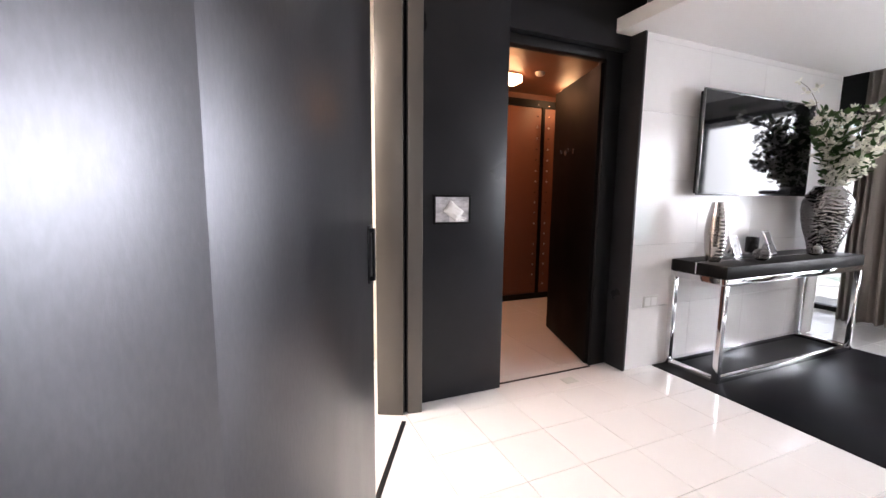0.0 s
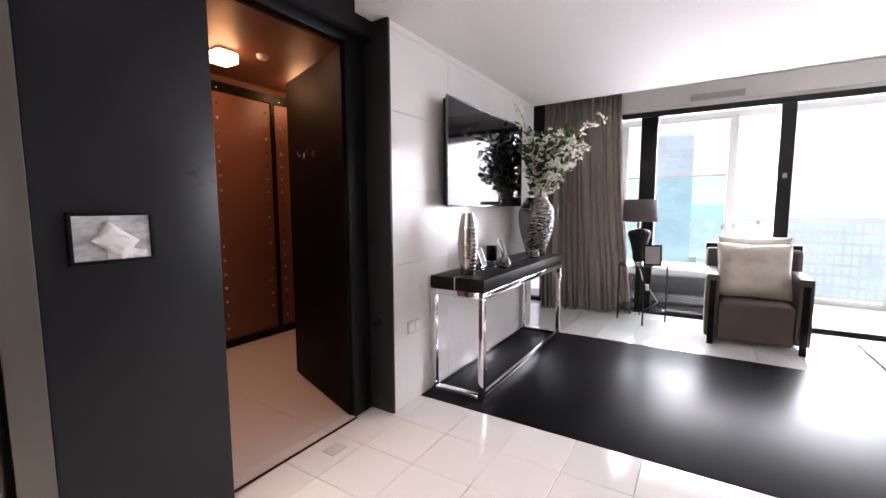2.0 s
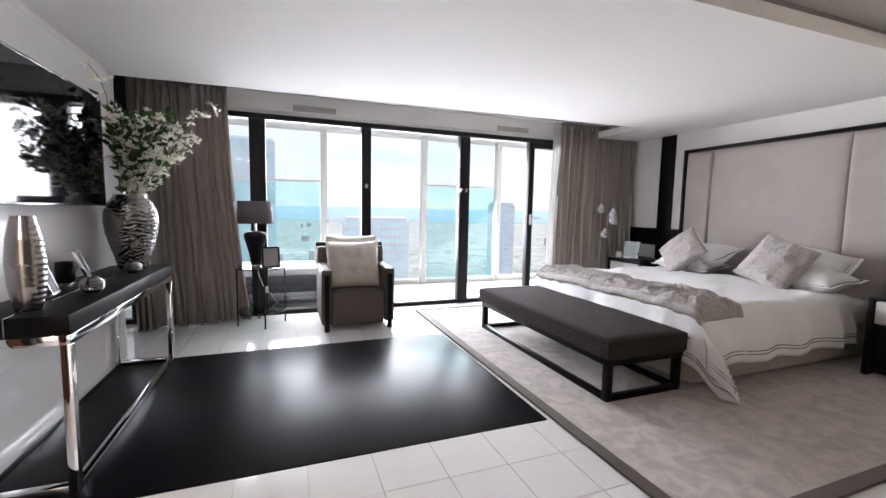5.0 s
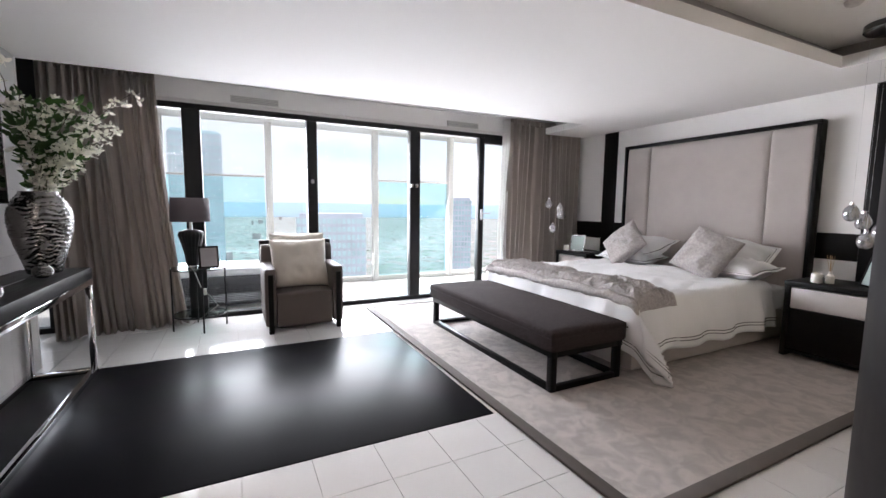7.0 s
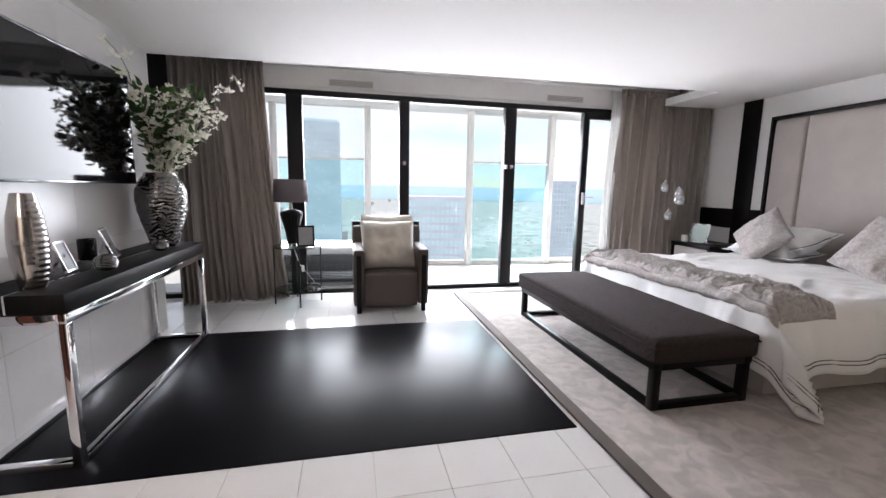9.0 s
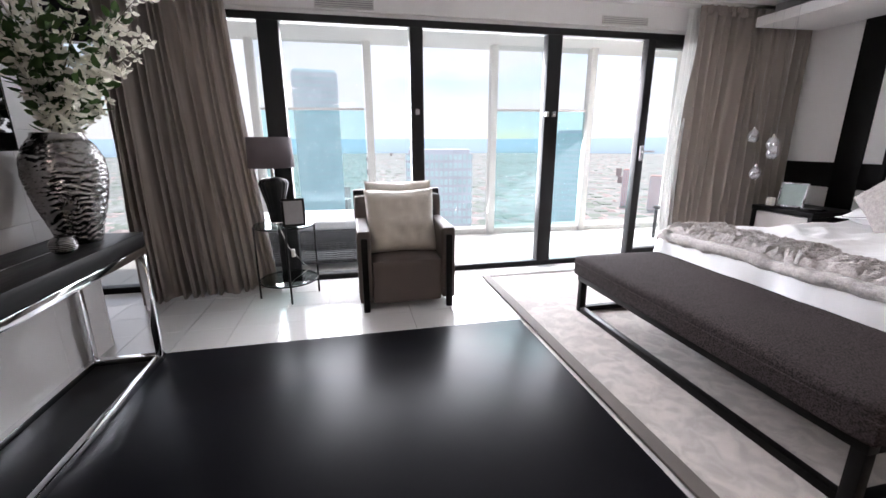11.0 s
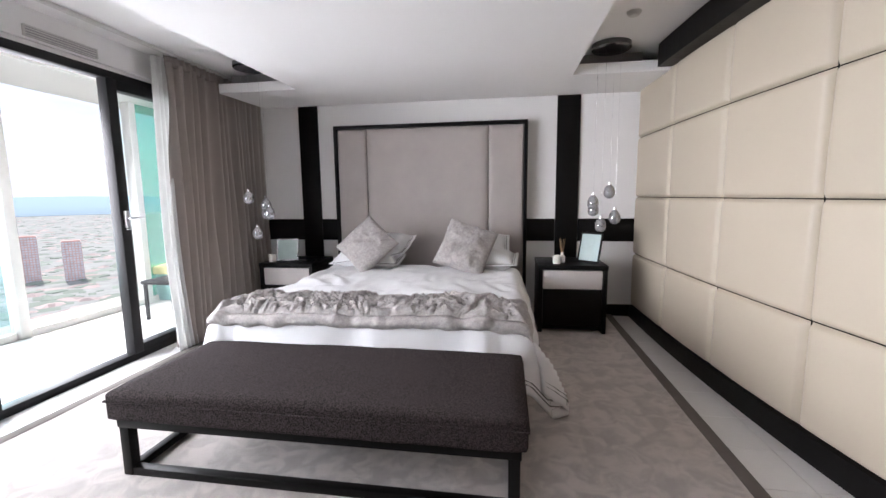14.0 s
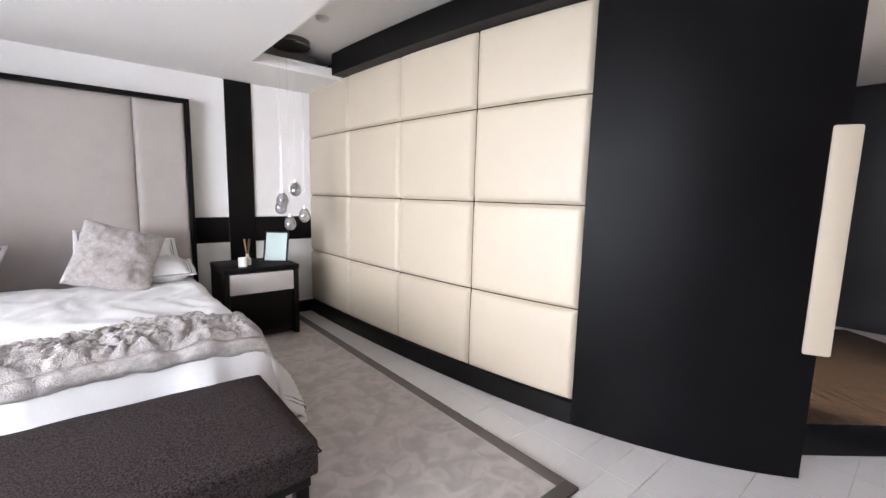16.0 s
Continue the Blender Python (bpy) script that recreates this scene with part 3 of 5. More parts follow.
structure("bathroom_wall", boxes([(0.86, 2.60, -0.008, 0.96, 3.3, H)]), WHITE, "white bathroom side wall", "wall")

# ---------- black sliding door beside the entrance ----------
DOOR = pose(0.392, 1.665, 0, 0, 0, 241.4)        # local x runs along the leaf
door = tagged(thing("sliding_door", "tall black gloss sliding door standing open", "door", DOOR), kind="structure")
part("door_leaf", B(0.0, -0.025, 0.012, 0.885, 0.025, H - 0.004, bevel=0.0012), GLOSSPANEL, door)
hb = bmesh.new()
box(hb, 0.038, 0.025, 0.955, 0.072, 0.030, 1.155, bevel=0.003)
box(hb, 0.047, 0.030, 0.965, 0.063, 0.042, 0.98)
box(hb, 0.047, 0.030, 1.13, 0.063, 0.042, 1.145)
box(hb, 0.047, 0.038, 0.965, 0.063, 0.048, 1.145, bevel=0.003)
part("handle", hb, BLACKMETAL, door, "black pull handle")
panel = structure("hall_panel", B(0.8788, -0.04, 0.0, 1.38, 0.0255, H - 0.004, bevel=0.0008), GLOSSPANEL, "black gloss wall panel of the hall", "wall panel")
panel.matrix_world = DOOR @ pose(0.888, 0, 0, 0, 0, -13) @ pose(-0.888, 0, 0)
structure("floor_track", B(-0.72, -0.012, -0.002, 0.9, 0.012, 0.003), BLACKMETAL, "black floor track of the sliding door", "floor track").matrix_world = DOOR
structure("floor_track", B(1.455, 2.495, -0.002, 2.26, 2.508, 0.003), BLACKMETAL, "dark threshold line of the closet", "threshold")
pull = thing("door_pull", "tall cream leather pull handle on black panel", "door handle", pose(0.70, 0.135, 1.18, 0, 0, 28))
part("grip", B(-0.02, -0.055, -0.535, 0.03, 0.055, 0.535, bevel=0.012), PADLEATHER, pull)
for z in (-0.4, 0.4):
    part("bracket", B(-0.075, -0.03, z - 0.015, -0.018, 0.0, z + 0.015, bevel=0.004), STEEL, pull)

# ---------- closet ----------
cl = thing("closet_door", "black closet door standing open inwards with two hooks", "door", pose(2.255, 2.53, 0, 0, 0, 71))
part("door_leaf", B(0.0, -0.02, 0.01, 0.9, 0.02, 2.17, bevel=0.003), CLOSETBLACK, cl)
for xx in (0.42, 0.58):
    hk = bmesh.new()
    box(hk, xx - 0.015, 0.02, 1.60, xx + 0.015, 0.028, 1.64, bevel=0.003)
    tube(hk, [(xx, 0.028, 1.625), (xx, 0.06, 1.62), (xx, 0.07, 1.645)], 0.006)
    part("hook", hk, STEEL, cl, "small steel hook")
for x0, x1, y in ((1.80, 2.48, 4.38), (2.52, 3.11, 4.38), (3.15, 3.75, 4.38)):
    w = thing("wardrobe_panel", "copper leather wardrobe front with rows of studs", "wardrobe", pose(x0, y, 0), group="studded wardrobe fronts")
    L = x1 - x0
    part("panel", B(0, 0, 0.07, L, 0.04, 2.28, bevel=0.012), COPPER, w)
    part("frame_edge", boxes([(-0.04, -0.01, 0.001, 0.0, 0.045, 2.36), (0.0, -0.01, 0.001, L, 0.045, 0.07), (0.0, -0.01, 2.28, L, 0.045, 2.36)]), BLACKWOOD, w)
    st = bmesh.new()
    for k in range(18):
        for xx in (0.06, L - 0.06):
            bmesh.ops.create_icosphere(st, subdivisions=1, radius=0.013, matrix=Matrix.Translation((xx, -0.004, 0.18 + 0.125 * k)))
    tagged(part("studs", st, STEEL, w, "rows of small steel studs"), kind="stuff")
for x_, y_ in ((2.39, 3.93), (3.30, 4.13)):
    d = thing("ceiling_light", "square amber glass ceiling light, lit", "ceiling light", pose(x_, y_, 2.47), group="closet ceiling lights")
    part("base", B(-0.07, -0.07, -0.02, 0.07, 0.07, 0.0, bevel=0.004), CHROME, d)
    part("shade", B(-0.085, -0.085, -0.1, 0.085, 0.085, -0.02, bevel=0.02, seg=3), LAMPGLOW, d, "glowing amber glass shade")
det = lathe([(0.0, -0.035), (0.03, -0.033), (0.045, -0.02), (0.05, 0.0)], 20)
solid("smoke_detector", det, POSTWHITE, "small white smoke detector on closet ceiling", "smoke detector", m=pose(2.63, 3.78, 2.47))

# picture on the black wall
pc = thing("wall_picture", "small framed relief picture on the black wall", "picture", pose(0.962, 2.452, 1.09))
part("frame", boxes([(0, -0.02, 0, 0.24, 0, 0.012), (0, -0.02, 0.158, 0.24, 0, 0.17), (0, -0.02, 0.012, 0.012, 0, 0.158), (0.228, -0.02, 0.012, 0.24, 0, 0.158)], bevel=0.002), BLACKWOOD, pc)
part("print", B(0.012, -0.012, 0.012, 0.228, -0.006, 0.158), PALEPRINT, pc)
rl = pillow_bm(0.11, 0.08, 0.03, 12, 0.004, 3.0)
bmesh.ops.transform(rl, matrix=pose(0.125, -0.016, 0.075, 0, 38, 0), verts=rl.verts)
part("relief", rl, WHITE, pc, "pale pillow-shaped relief")
rl = grid(24, 10, lambda u, v: Vector((0.10 + 0.115 * u, -0.013 - 0.01 * abs(noise.noise(Vector((u * 4, v * 2, 4.7)))), 0.014 + (0.05 + 0.02 * noise.noise(Vector((u * 3, 0, 2)))) * v * (1 - 0.5 * u))))
part("drapery", rl, WHITE, pc, "pale draped cloth relief")

# light switch on the tile wall, floor drain
so = thing("wall_socket", "white double wall socket on tiled wall", "socket", pose(2.645, TVWALL, 0.50))
part("plate", B(-0.073, -0.009, -0.043, 0.073, 0, 0.043, bevel=0.003), POSTWHITE, so)
part("face", boxes([(-0.06, -0.011, -0.03, -0.005, -0.008, 0.03), (0.005, -0.011, -0.03, 0.06, -0.008, 0.03)]), WHITE, so)
dr = thing("floor_drain", "small square steel floor plate", "floor drain", pose(1.95, 2.365, 0.0))
part("plate", B(-0.05, -0.04, -0.002, 0.05, 0.04, 0.003, bevel=0.001), DRAIN, dr)

# ---------- television ----------
tv = thing("television", "large flat black television mounted on tiled wall", "television", pose(3.60, 2.257, 1.65))
part("body", B(-0.665, 0.0, -0.36, 0.665, 0.04, 0.355, bevel=0.006), BLACKMETAL, tv)
part("bezel", boxes([(-0.677, -0.006, -0.372, 0.677, 0.012, -0.36), (-0.677, -0.006, 0.36, 0.677, 0.012, 0.372), (-0.677, -0.006, -0.36, -0.669, 0.012, 0.36), (0.669, -0.006, -0.36, 0.677, 0.012, 0.36)], bevel=0.002), CANOPY, tv, "thin dark steel bezel")
part("screen", B(-0.669, -0.003, -0.36, 0.669, 0.0, 0.36), SCREEN, tv, "glossy black screen, switched off")
part("wall_bracket", B(-0.25, 0.04, -0.2, 0.25, 0.084, 0.2), BLACKMETAL, tv)

# ---------- console table ----------
CX0, CX1, CY0, CY1 = 2.832, 4.565, 1.93, 2.338
con = thing("console_table", "black wood console table on a chrome frame", "console table", pose(CX0, CY0, 0))
L, D = CX1 - CX0, CY1 - CY0
for nm, a, c in (("tabletop", 0, D * 0.52), ("tabletop", D * 0.52 + 0.008, D)):
    part(nm, B(0, a, 0.725, L, c, 0.81, bevel=0.004), BLACKWOOD, con)
part("inlay", B(-0.001, D * 0.52, 0.73, L + 0.001, D * 0.52 + 0.008, 0.8095), CHROME, con, "thin chrome inlay strip")
for xx in (0.0, L - 0.04):
    for yy in (0.0, D - 0.04):
        part("leg", B(xx, yy, 0.0, xx + 0.04, yy + 0.04, 0.68, bevel=0.003), CHROME, con)
part("top_frame", boxes([(0, 0, 0.68, L, 0.04, 0.722), (0, D - 0.04, 0.68, L, D, 0.722), (0, 0.04, 0.68, 0.04, D - 0.04, 0.722), (L - 0.04, 0.04, 0.68, L, D - 0.04, 0.722)], bevel=0.002), CHROME, con)
part("bottom_rail", boxes([(0.04, 0, 0.001, L - 0.04, 0.04, 0.04), (0.04, D - 0.04, 0.001, L - 0.04, D, 0.04), (0.0, 0.04, 0.001, 0.04, D - 0.04, 0.04), (L - 0.04, 0.04, 0.001, L, D - 0.04, 0.04)], bevel=0.002), CHROME, con)


def big_vase(m):
    prof = [(0.0, 0.0), (0.085, 0.0), (0.09, 0.01), (0.105, 0.08), (0.13, 0.16), (0.152, 0.25), (0.162, 0.33), (0.155, 0.40), (0.13, 0.46), (0.105, 0.49), (0.10, 0.505), (0.098, 0.515), (0.085, 0.51), (0.08, 0.45)]
    dense = []
    for (r0, z0), (r1, z1) in zip(prof, prof[1:]):
        k = max(1, int(abs(z1 - z0) / 0.006))
        for i in range(k):
            dense.append((r0 + (r1 - r0) * i / k, z0 + (z1 - z0) * i / k))
    dense.append(prof[-1])
    def rip(a, z):
        if z < 0.012 or z > 0.495:
            return 1.0
        w = noise.noise(Vector((math.cos(a) * 3.4, math.sin(a) * 3.4, z * 9)))
        s = math.sin((z + 0.022 * w) * 2 * math.pi / 0.026 + 4.6 * noise.noise(Vector((math.cos(a) * 6.5, math.sin(a) * 6.5, z * 22))))
        return 1 + 0.030 * s
    v = thing("vase", "large hammered silver vase on the console table", "vase", m)
    part("body", lathe(dense, 90, rip), SILVER, v, deg=60)
    return v


VASE = (4.36, 2.13, 0.811)
big_vase(pose(*VASE) @ Matrix.Diagonal((1.04, 1.04, 1.07, 1)))

# flowers
fl = thing("flower_arrangement", "tall white blossom branches with green leaves", "flowers", pose(VASE[0], VASE[1], VASE[2] + 0.50))
rnd = random.Random(5)
stems, leaves, blooms = bmesh.new(), bmesh.new(), bmesh.new()


def leaf(bm_, p, d, size):
    d = d.normalized()
    s = d.cross(Vector((rnd.uniform(-1, 1), rnd.uniform(-1, 1), rnd.uniform(-0.3, 1)))).normalized()
    n_ = d.cross(s)
    pts = [p, p + d * size * 0.35 + s * size * 0.26 + n_ * size * 0.05, p + d * size * 0.75 + s * size * 0.2, p + d * size - n_ * size * 0.12, p + d * size * 0.75 - s * size * 0.2, p + d * size * 0.35 - s * size * 0.26 + n_ * size * 0.05]
    mid = bm_.verts.new(p + d * size * 0.5 - n_ * size * 0.05)
    vs = [bm_.verts.new(q) for q in pts]
    for i in range(6):
        bm_.faces.new((vs[i], vs[(i + 1) % 6], mid))


def bloom(p, r):
    for k in range(5):
        a = 2 * math.pi * k / 5 + rnd.uniform(-0.3, 0.3)
        d = Vector((math.cos(a), math.sin(a), rnd.uniform(0.1, 0.7)))
        d.rotate(Euler((rnd.uniform(-1, 1), rnd.uniform(-1, 1), 0)))
        leaf(blooms, p, d, r * rnd.uniform(0.85, 1.15))


def branch(tip, bend, flowers, leafy, r=0.005):
    p0 = Vector((rnd.uniform(-0.03, 0.03), rnd.uniform(-0.03, 0.03), -0.1))
    tip, bend = Vector(tip), Vector(bend)
    pts = [(1 - t) ** 2 * p0 + 2 * t * (1 - t) * bend + t * t * tip for t in [i / 12 for i in range(13)]]
    pts = [q + Vector((rnd.uniform(-1, 1), rnd.uniform(-1, 1), 0)) * 0.008 * (i > 3) for i, q in enumerate(pts)]
    tube(stems, pts, r, 6, 0.35)
    for i in range(4, 13):
        q = pts[i]
        dirn = (pts[min(i + 1, 12)] - pts[i - 1]).normalized()
        for _ in range(leafy if i < 10 else leafy // 2):
            o = Vector((rnd.gauss(0, 1), rnd.gauss(0, 1), rnd.gauss(0.2, 0.7))).normalized()
            leaf(leaves, q + o * rnd.uniform(0, 0.06), (o + dirn * 0.6), rnd.uniform(0.05, 0.085))
        for _ in range(flowers):
            o = Vector((rnd.gauss(0, 1), rnd.gauss(0, 1), rnd.gauss(0, 0.8))).normalized()
            bloom(q + o * rnd.uniform(0.01, 0.075), rnd.uniform(0.030, 0.046))


branch((-0.50, 0.03, 0.83), (-0.10, 0.0, 0.62), 1, 1)
branch((0.05, -0.52, 0.76), (0.02, -0.12, 0.42), 3, 1)
branch((0.12, -0.42, 0.50), (0.04, -0.12, 0.30), 4, 1)
branch((0.20, -0.28, 0.62), (0.05, -0.06, 0.4), 4, 4)
branch((0.02, -0.22, 0.66), (0.0, -0.08, 0.4), 3, 7)
branch((-0.25, -0.16, 0.60), (-0.06, -0.06, 0.4), 3, 7)
branch((-0.30, -0.06, 0.44), (-0.1, -0.02, 0.3), 4, 6)
branch((0.16, 0.02, 0.60), (0.02, 0.0, 0.4), 3, 8)
branch((-0.02, -0.30, 0.34), (0.0, -0.08, 0.3), 5, 4)
branch((0.22, -0.12, 0.30), (0.06, -0.02, 0.26), 5, 4)
branch((-0.16, -0.24, 0.24), (-0.04, -0.06, 0.24), 5, 4)
branch((-0.40, -0.08, 0.58), (-0.1, -0.04, 0.4), 2, 6)
branch((-0.10, 0.05, 0.62), (-0.04, 0.0, 0.4), 2, 8)
branch((0.10, -0.16, 0.16), (0.03, -0.05, 0.2), 5, 3)
branch((-0.12, -0.10, 0.14), (-0.03, -0.03, 0.2), 5, 3)
part("stems", stems, STEM, fl)
tagged(part("leaves", leaves, LEAF, fl, deg=180), kind="stuff")
tagged(part("blossoms", blooms, BLOSSOM, fl, "clusters of small white blossoms", deg=180), kind="stuff")

# small vase, frames, candle glass, bowls on the console
sv = thing("vase", "slim champagne metal vase with ridged side", "vase", pose(2.985, 2.13, 0.811))
prof = [(0.0, 0), (0.045, 0), (0.05, 0.01), (0.066, 0.11), (0.071, 0.21), (0.062, 0.32), (0.046, 0.395), (0.041, 0.42), (0.037, 0.42), (0.037, 0.38)]
dense = []
for (r0, z0), (r1, z1) in zip(prof, prof[1:]):
    k = max(1, int(abs(z1 - z0) / 0.005))
    dense += [(r0 + (r1 - r0) * i / k, z0 + (z1 - z0) * i / k) for i in range(k)]
dense.append(prof[-1])
part("body", lathe(dense, 48, lambda a, z: 1 + 0.035 * math.sin(z * 2 * math.pi / 0.026) * max(0, math.cos(a + 1.0)) * (0.02 < z < 0.40)), CHAMPAGNE, sv, deg=60)


def photo_frame(label, m, w, h, surface, edge, lean=14, t=0.018, group=""):
    f = thing("photo_frame", label, "photo frame", m @ pose(0, 0, 0, -lean, 0, 0), group)
    part("frame", boxes([(-w / 2, -0.008, 0, w / 2, 0.008, t), (-w / 2, -0.008, h - t, w / 2, 0.008, h), (-w / 2, -0.008, t, -w / 2 + t, 0.008, h - t), (w / 2 - t, -0.008, t, w / 2, 0.008, h - t)], bevel=0.002), edge, f)
    part("picture", B(-w / 2 + t, -0.003, t, w / 2 - t, 0.002, h - t), surface, f)
    st_ = B(-0.02, 0, 0.0, 0.02, 0.006, h * 0.75)
    bmesh.ops.transform(st_, matrix=pose(0, 0.01 + h * 0.75 * math.sin(radians(2 * lean)) * 1.0, h * 0.0 + 0.004, 2 * lean, 0, 0), verts=st_.verts)
    part("stand", st_, edge, f)
    return f


photo_frame("small dark photo frame leaning back on console", pose(3.36, 2.19, 0.812, 0, 0, 8), 0.12, 0.17, PHOTOGREY, STEEL, 18, 0.012)
photo_frame("small steel photo frame leaning back on console", pose(3.82, 2.20, 0.812, 0, 0, 12), 0.14, 0.20, PHOTOGREY, STEEL, 20, 0.014)
cg = thing("candle_holder", "black glass candle holder on clear base", "candle holder", pose(3.60, 2.24, 0.811))
part("base", lathe([(0, 0), (0.03, 0), (0.03, 0.025), (0.0, 0.025)], 24), CHROME, cg)
part("cup", lathe([(0.0, 0.025), (0.042, 0.025), (0.045, 0.035), (0.045, 0.145), (0.041, 0.145), (0.041, 0.05), (0, 0.045)], 28), SCREEN, cg)


def bowl(label, m, r):
    f = thing("bowl", label, "bowl", m, group="ribbed silver bowls")
    pr = [(0.0, 0.0), (0.45 * r, 0.0)]
    for k in range(40):
        a = -1.1 + 2.15 * k / 39
        rr, zz = r * math.cos(a), 0.9 * r + r * math.sin(a)
        pr.append((rr * (1 + 0.03 * math.sin(k * 1.9)), zz * 0.85))
    pr += [(pr[-1][0] - 0.006, pr[-1][1]), (pr[-1][0] - 0.006, pr[-1][1] - 0.03)]
    part("body", lathe(pr, 36), SILVER, f, deg=60)


bowl("small round ribbed silver bowl on console table", pose(3.38, 2.04, 0.811), 0.056)
bowl("small round ribbed silver bowl beside the vase", pose(4.10, 2.06, 0.811), 0.054)

# ---------- dark floor panel ----------
df = structure("dark_floor_panel", boxes([(2.712, -0.462, -0.01, 4.618, 2.341, 0.004)], bevel=0.003), DARKFLOOR, "smooth black leather floor panel inset in white tiles", "floor")

# ---------- carpet ----------
RX0, RX1, RY0, RY1 = 1.65, 5.66, -4.09, -0.49
carpet = thing("rug", "taupe carpet with a dark woven border", "rug", pose(0, 0, 0))
def pile(u, v):
    x_, y_ = RX0 + 0.075 + (RX1 - RX0 - 0.15) * u, RY0 + (RY1 - 0.075 - RY0) * v
    return Vector((x_, y_, 0.014 + 0.0025 * noise.noise(Vector((x_ * 4, y_ * 4, 0))) + 0.0015 * noise.noise(Vector((x_ * 11, y_ * 11, 3)))))
part("carpet_field", grid(120, 100, pile), CARPET, carpet, deg=180)
part("border", boxes([(RX0, RY1 - 0.075, 0.0, RX1, RY1, 0.017), (RX0, RY0, 0, RX0 + 0.075, RY1 - 0.075, 0.017), (RX1 - 0.075, RY0, 0, RX1, RY1 - 0.075, 0.017)], bevel=0.003), CARPETEDGE, carpet, "dark brown border strip")
CZ = 0.013

# ---------- bench ----------
bn = thing("bench", "charcoal tweed upholstered bench on a black frame", "bench", pose(2.745, -1.65, CZ))
L, D = 1.93, 0.70
def cushion_block(x0, y0, z0, x1, y1, z1, puff=0.02, n=26, r=0.02, seed=0.0):
    b = bmesh.new()
    box(b, x0, y0, z0, x1, y1, z1)
    bmesh.ops.subdivide_edges(b, edges=b.edges[:], cuts=n, use_grid_fill=True)
    c = Vector(((x0 + x1) / 2, (y0 + y1) / 2, (z0 + z1) / 2))
    hx, hy, hz = (x1 - x0) / 2, (y1 - y0) / 2, (z1 - z0) / 2
    for v in b.verts:
        d = v.co - c
        q = Vector((max(abs(d.x) - (hx - r), 0), max(abs(d.y) - (hy - r), 0), max(abs(d.z) - (hz - r), 0)))
        if q.length > 1e-6:
            k = r / max(q.length, r) if q.length > r else 1
            d = Vector((math.copysign(min(abs(d.x), hx - r) + q.x * k, d.x), math.copysign(min(abs(d.y), hy - r) + q.y * k, d.y), math.copysign(min(abs(d.z), hz - r) + q.z * k, d.z)))
        u, w = d.x / hx, d.y / hy
        if d.z > 0:
            d.z += puff * (1 - u * u) ** 0.5 * max(0, 1 - w * w) ** 0.5 if abs(u) < 1 and abs(w) < 1 else 0
        d += Vector((0, 0, 1)) * 0.004 * noise.noise(Vector((v.co.x * 5 + seed, v.co.y * 5, v.co.z * 5)))
        v.co = c + d
    return b
part("seat", cushion_block(-0.02, -0.01, 0.295, L + 0.02, D + 0.025, 0.44, 0.022, 30, 0.022), BENCHCLOTH, bn, deg=60)
for z in (0.34,):
    sp = bmesh.new()
    x0, x1, y0, y1, zp = -0.022, L + 0.022, -0.012, D + 0.027, z + 0.055
    for p, q in (((x0, y0), (x1, y0)), ((x0, y1), (x1, y1)), ((x0, y0), (x0, y1)), ((x1, y0), (x1, y1))):
        tube(sp, [(*p, zp), (*q, zp)], 0.004, 6)
    part("piping", sp, BENCHCLOTH, bn)
lw = 0.05
for xx in (0.01, L - lw - 0.01):
    for yy in (0.01, D - lw - 0.01):
        part("leg", B(xx, yy, 0.0, xx + lw, yy + lw, 0.25, bevel=0.003), BLACKWOOD, bn)
part("seat_frame", boxes([(0.005, 0.005, 0.25, L - 0.005, 0.06, 0.296), (0.005, D - 0.06, 0.25, L - 0.005, D - 0.005, 0.296), (0.005, 0.06, 0.25, 0.06, D - 0.06, 0.296), (L - 0.06, 0.06, 0.25, L - 0.005, D - 0.06, 0.296)], bevel=0.003), BLACKWOOD, bn)
part("floor_rail", boxes([(0.06, 0.012, 0.0, L - 0.06, 0.058, 0.04), (0.06, D - 0.058, 0.0, L - 0.06, D - 0.012, 0.04), (0.012, 0.06, 0.0, 0.058, D - 0.06, 0.04), (L - 0.058, 0.06, 0.0, L - 0.012, D - 0.06, 0.04)], bevel=0.003), BLACKWOOD, bn)

# ---------- bed ----------
BX0, BX1, BY0, BY1 = 2.70, 4.69, -3.96, -1.70
hbd = thing("headboard", "tall taupe padded headboard in a black frame", "headboard", pose(0, -4.092, 0))
hx0, hx1, hz = 2.600, 4.793, 2.155
part("frame", boxes([(hx0, 0.0, CZ, hx0 + 0.035, 0.115, hz - 0.035), (hx1 - 0.035, 0, CZ, hx1, 0.115, hz - 0.035), (hx0, 0, hz - 0.035, hx1, 0.115, hz)], bevel=0.003), BLACKWOOD, hbd)
part("backing", B(hx0 + 0.035, 0.0, 0.3, hx1 - 0.035, 0.06, hz - 0.035), BLACKWOOD, hbd)
def headpad(x0, x1, z0, z1):
    warp = lambda t: 0.5 - 0.5 * math.cos(math.pi * t)
    def f(u, v):
        u, v = warp(u), warp(v)
        e = max(0.0, (1 - abs(2 * u - 1) ** 14) * (1 - abs(2 * v - 1) ** 22)) ** 0.5
        return Vector((x0 + (x1 - x0) * u, 0.062 + 0.045 * e + 0.002 * noise.noise(Vector((u * 5, v * 5, x0))), z0 + (z1 - z0) * v))
    return grid(24, 24, f)
for a, c in ((hx0 + 0.036, 3.017), (3.017, 4.411), (4.411, hx1 - 0.036)):
    part("padded_panel", headpad(a, c, 0.31, hz - 0.037), HEADBOARD, hbd, deg=60)

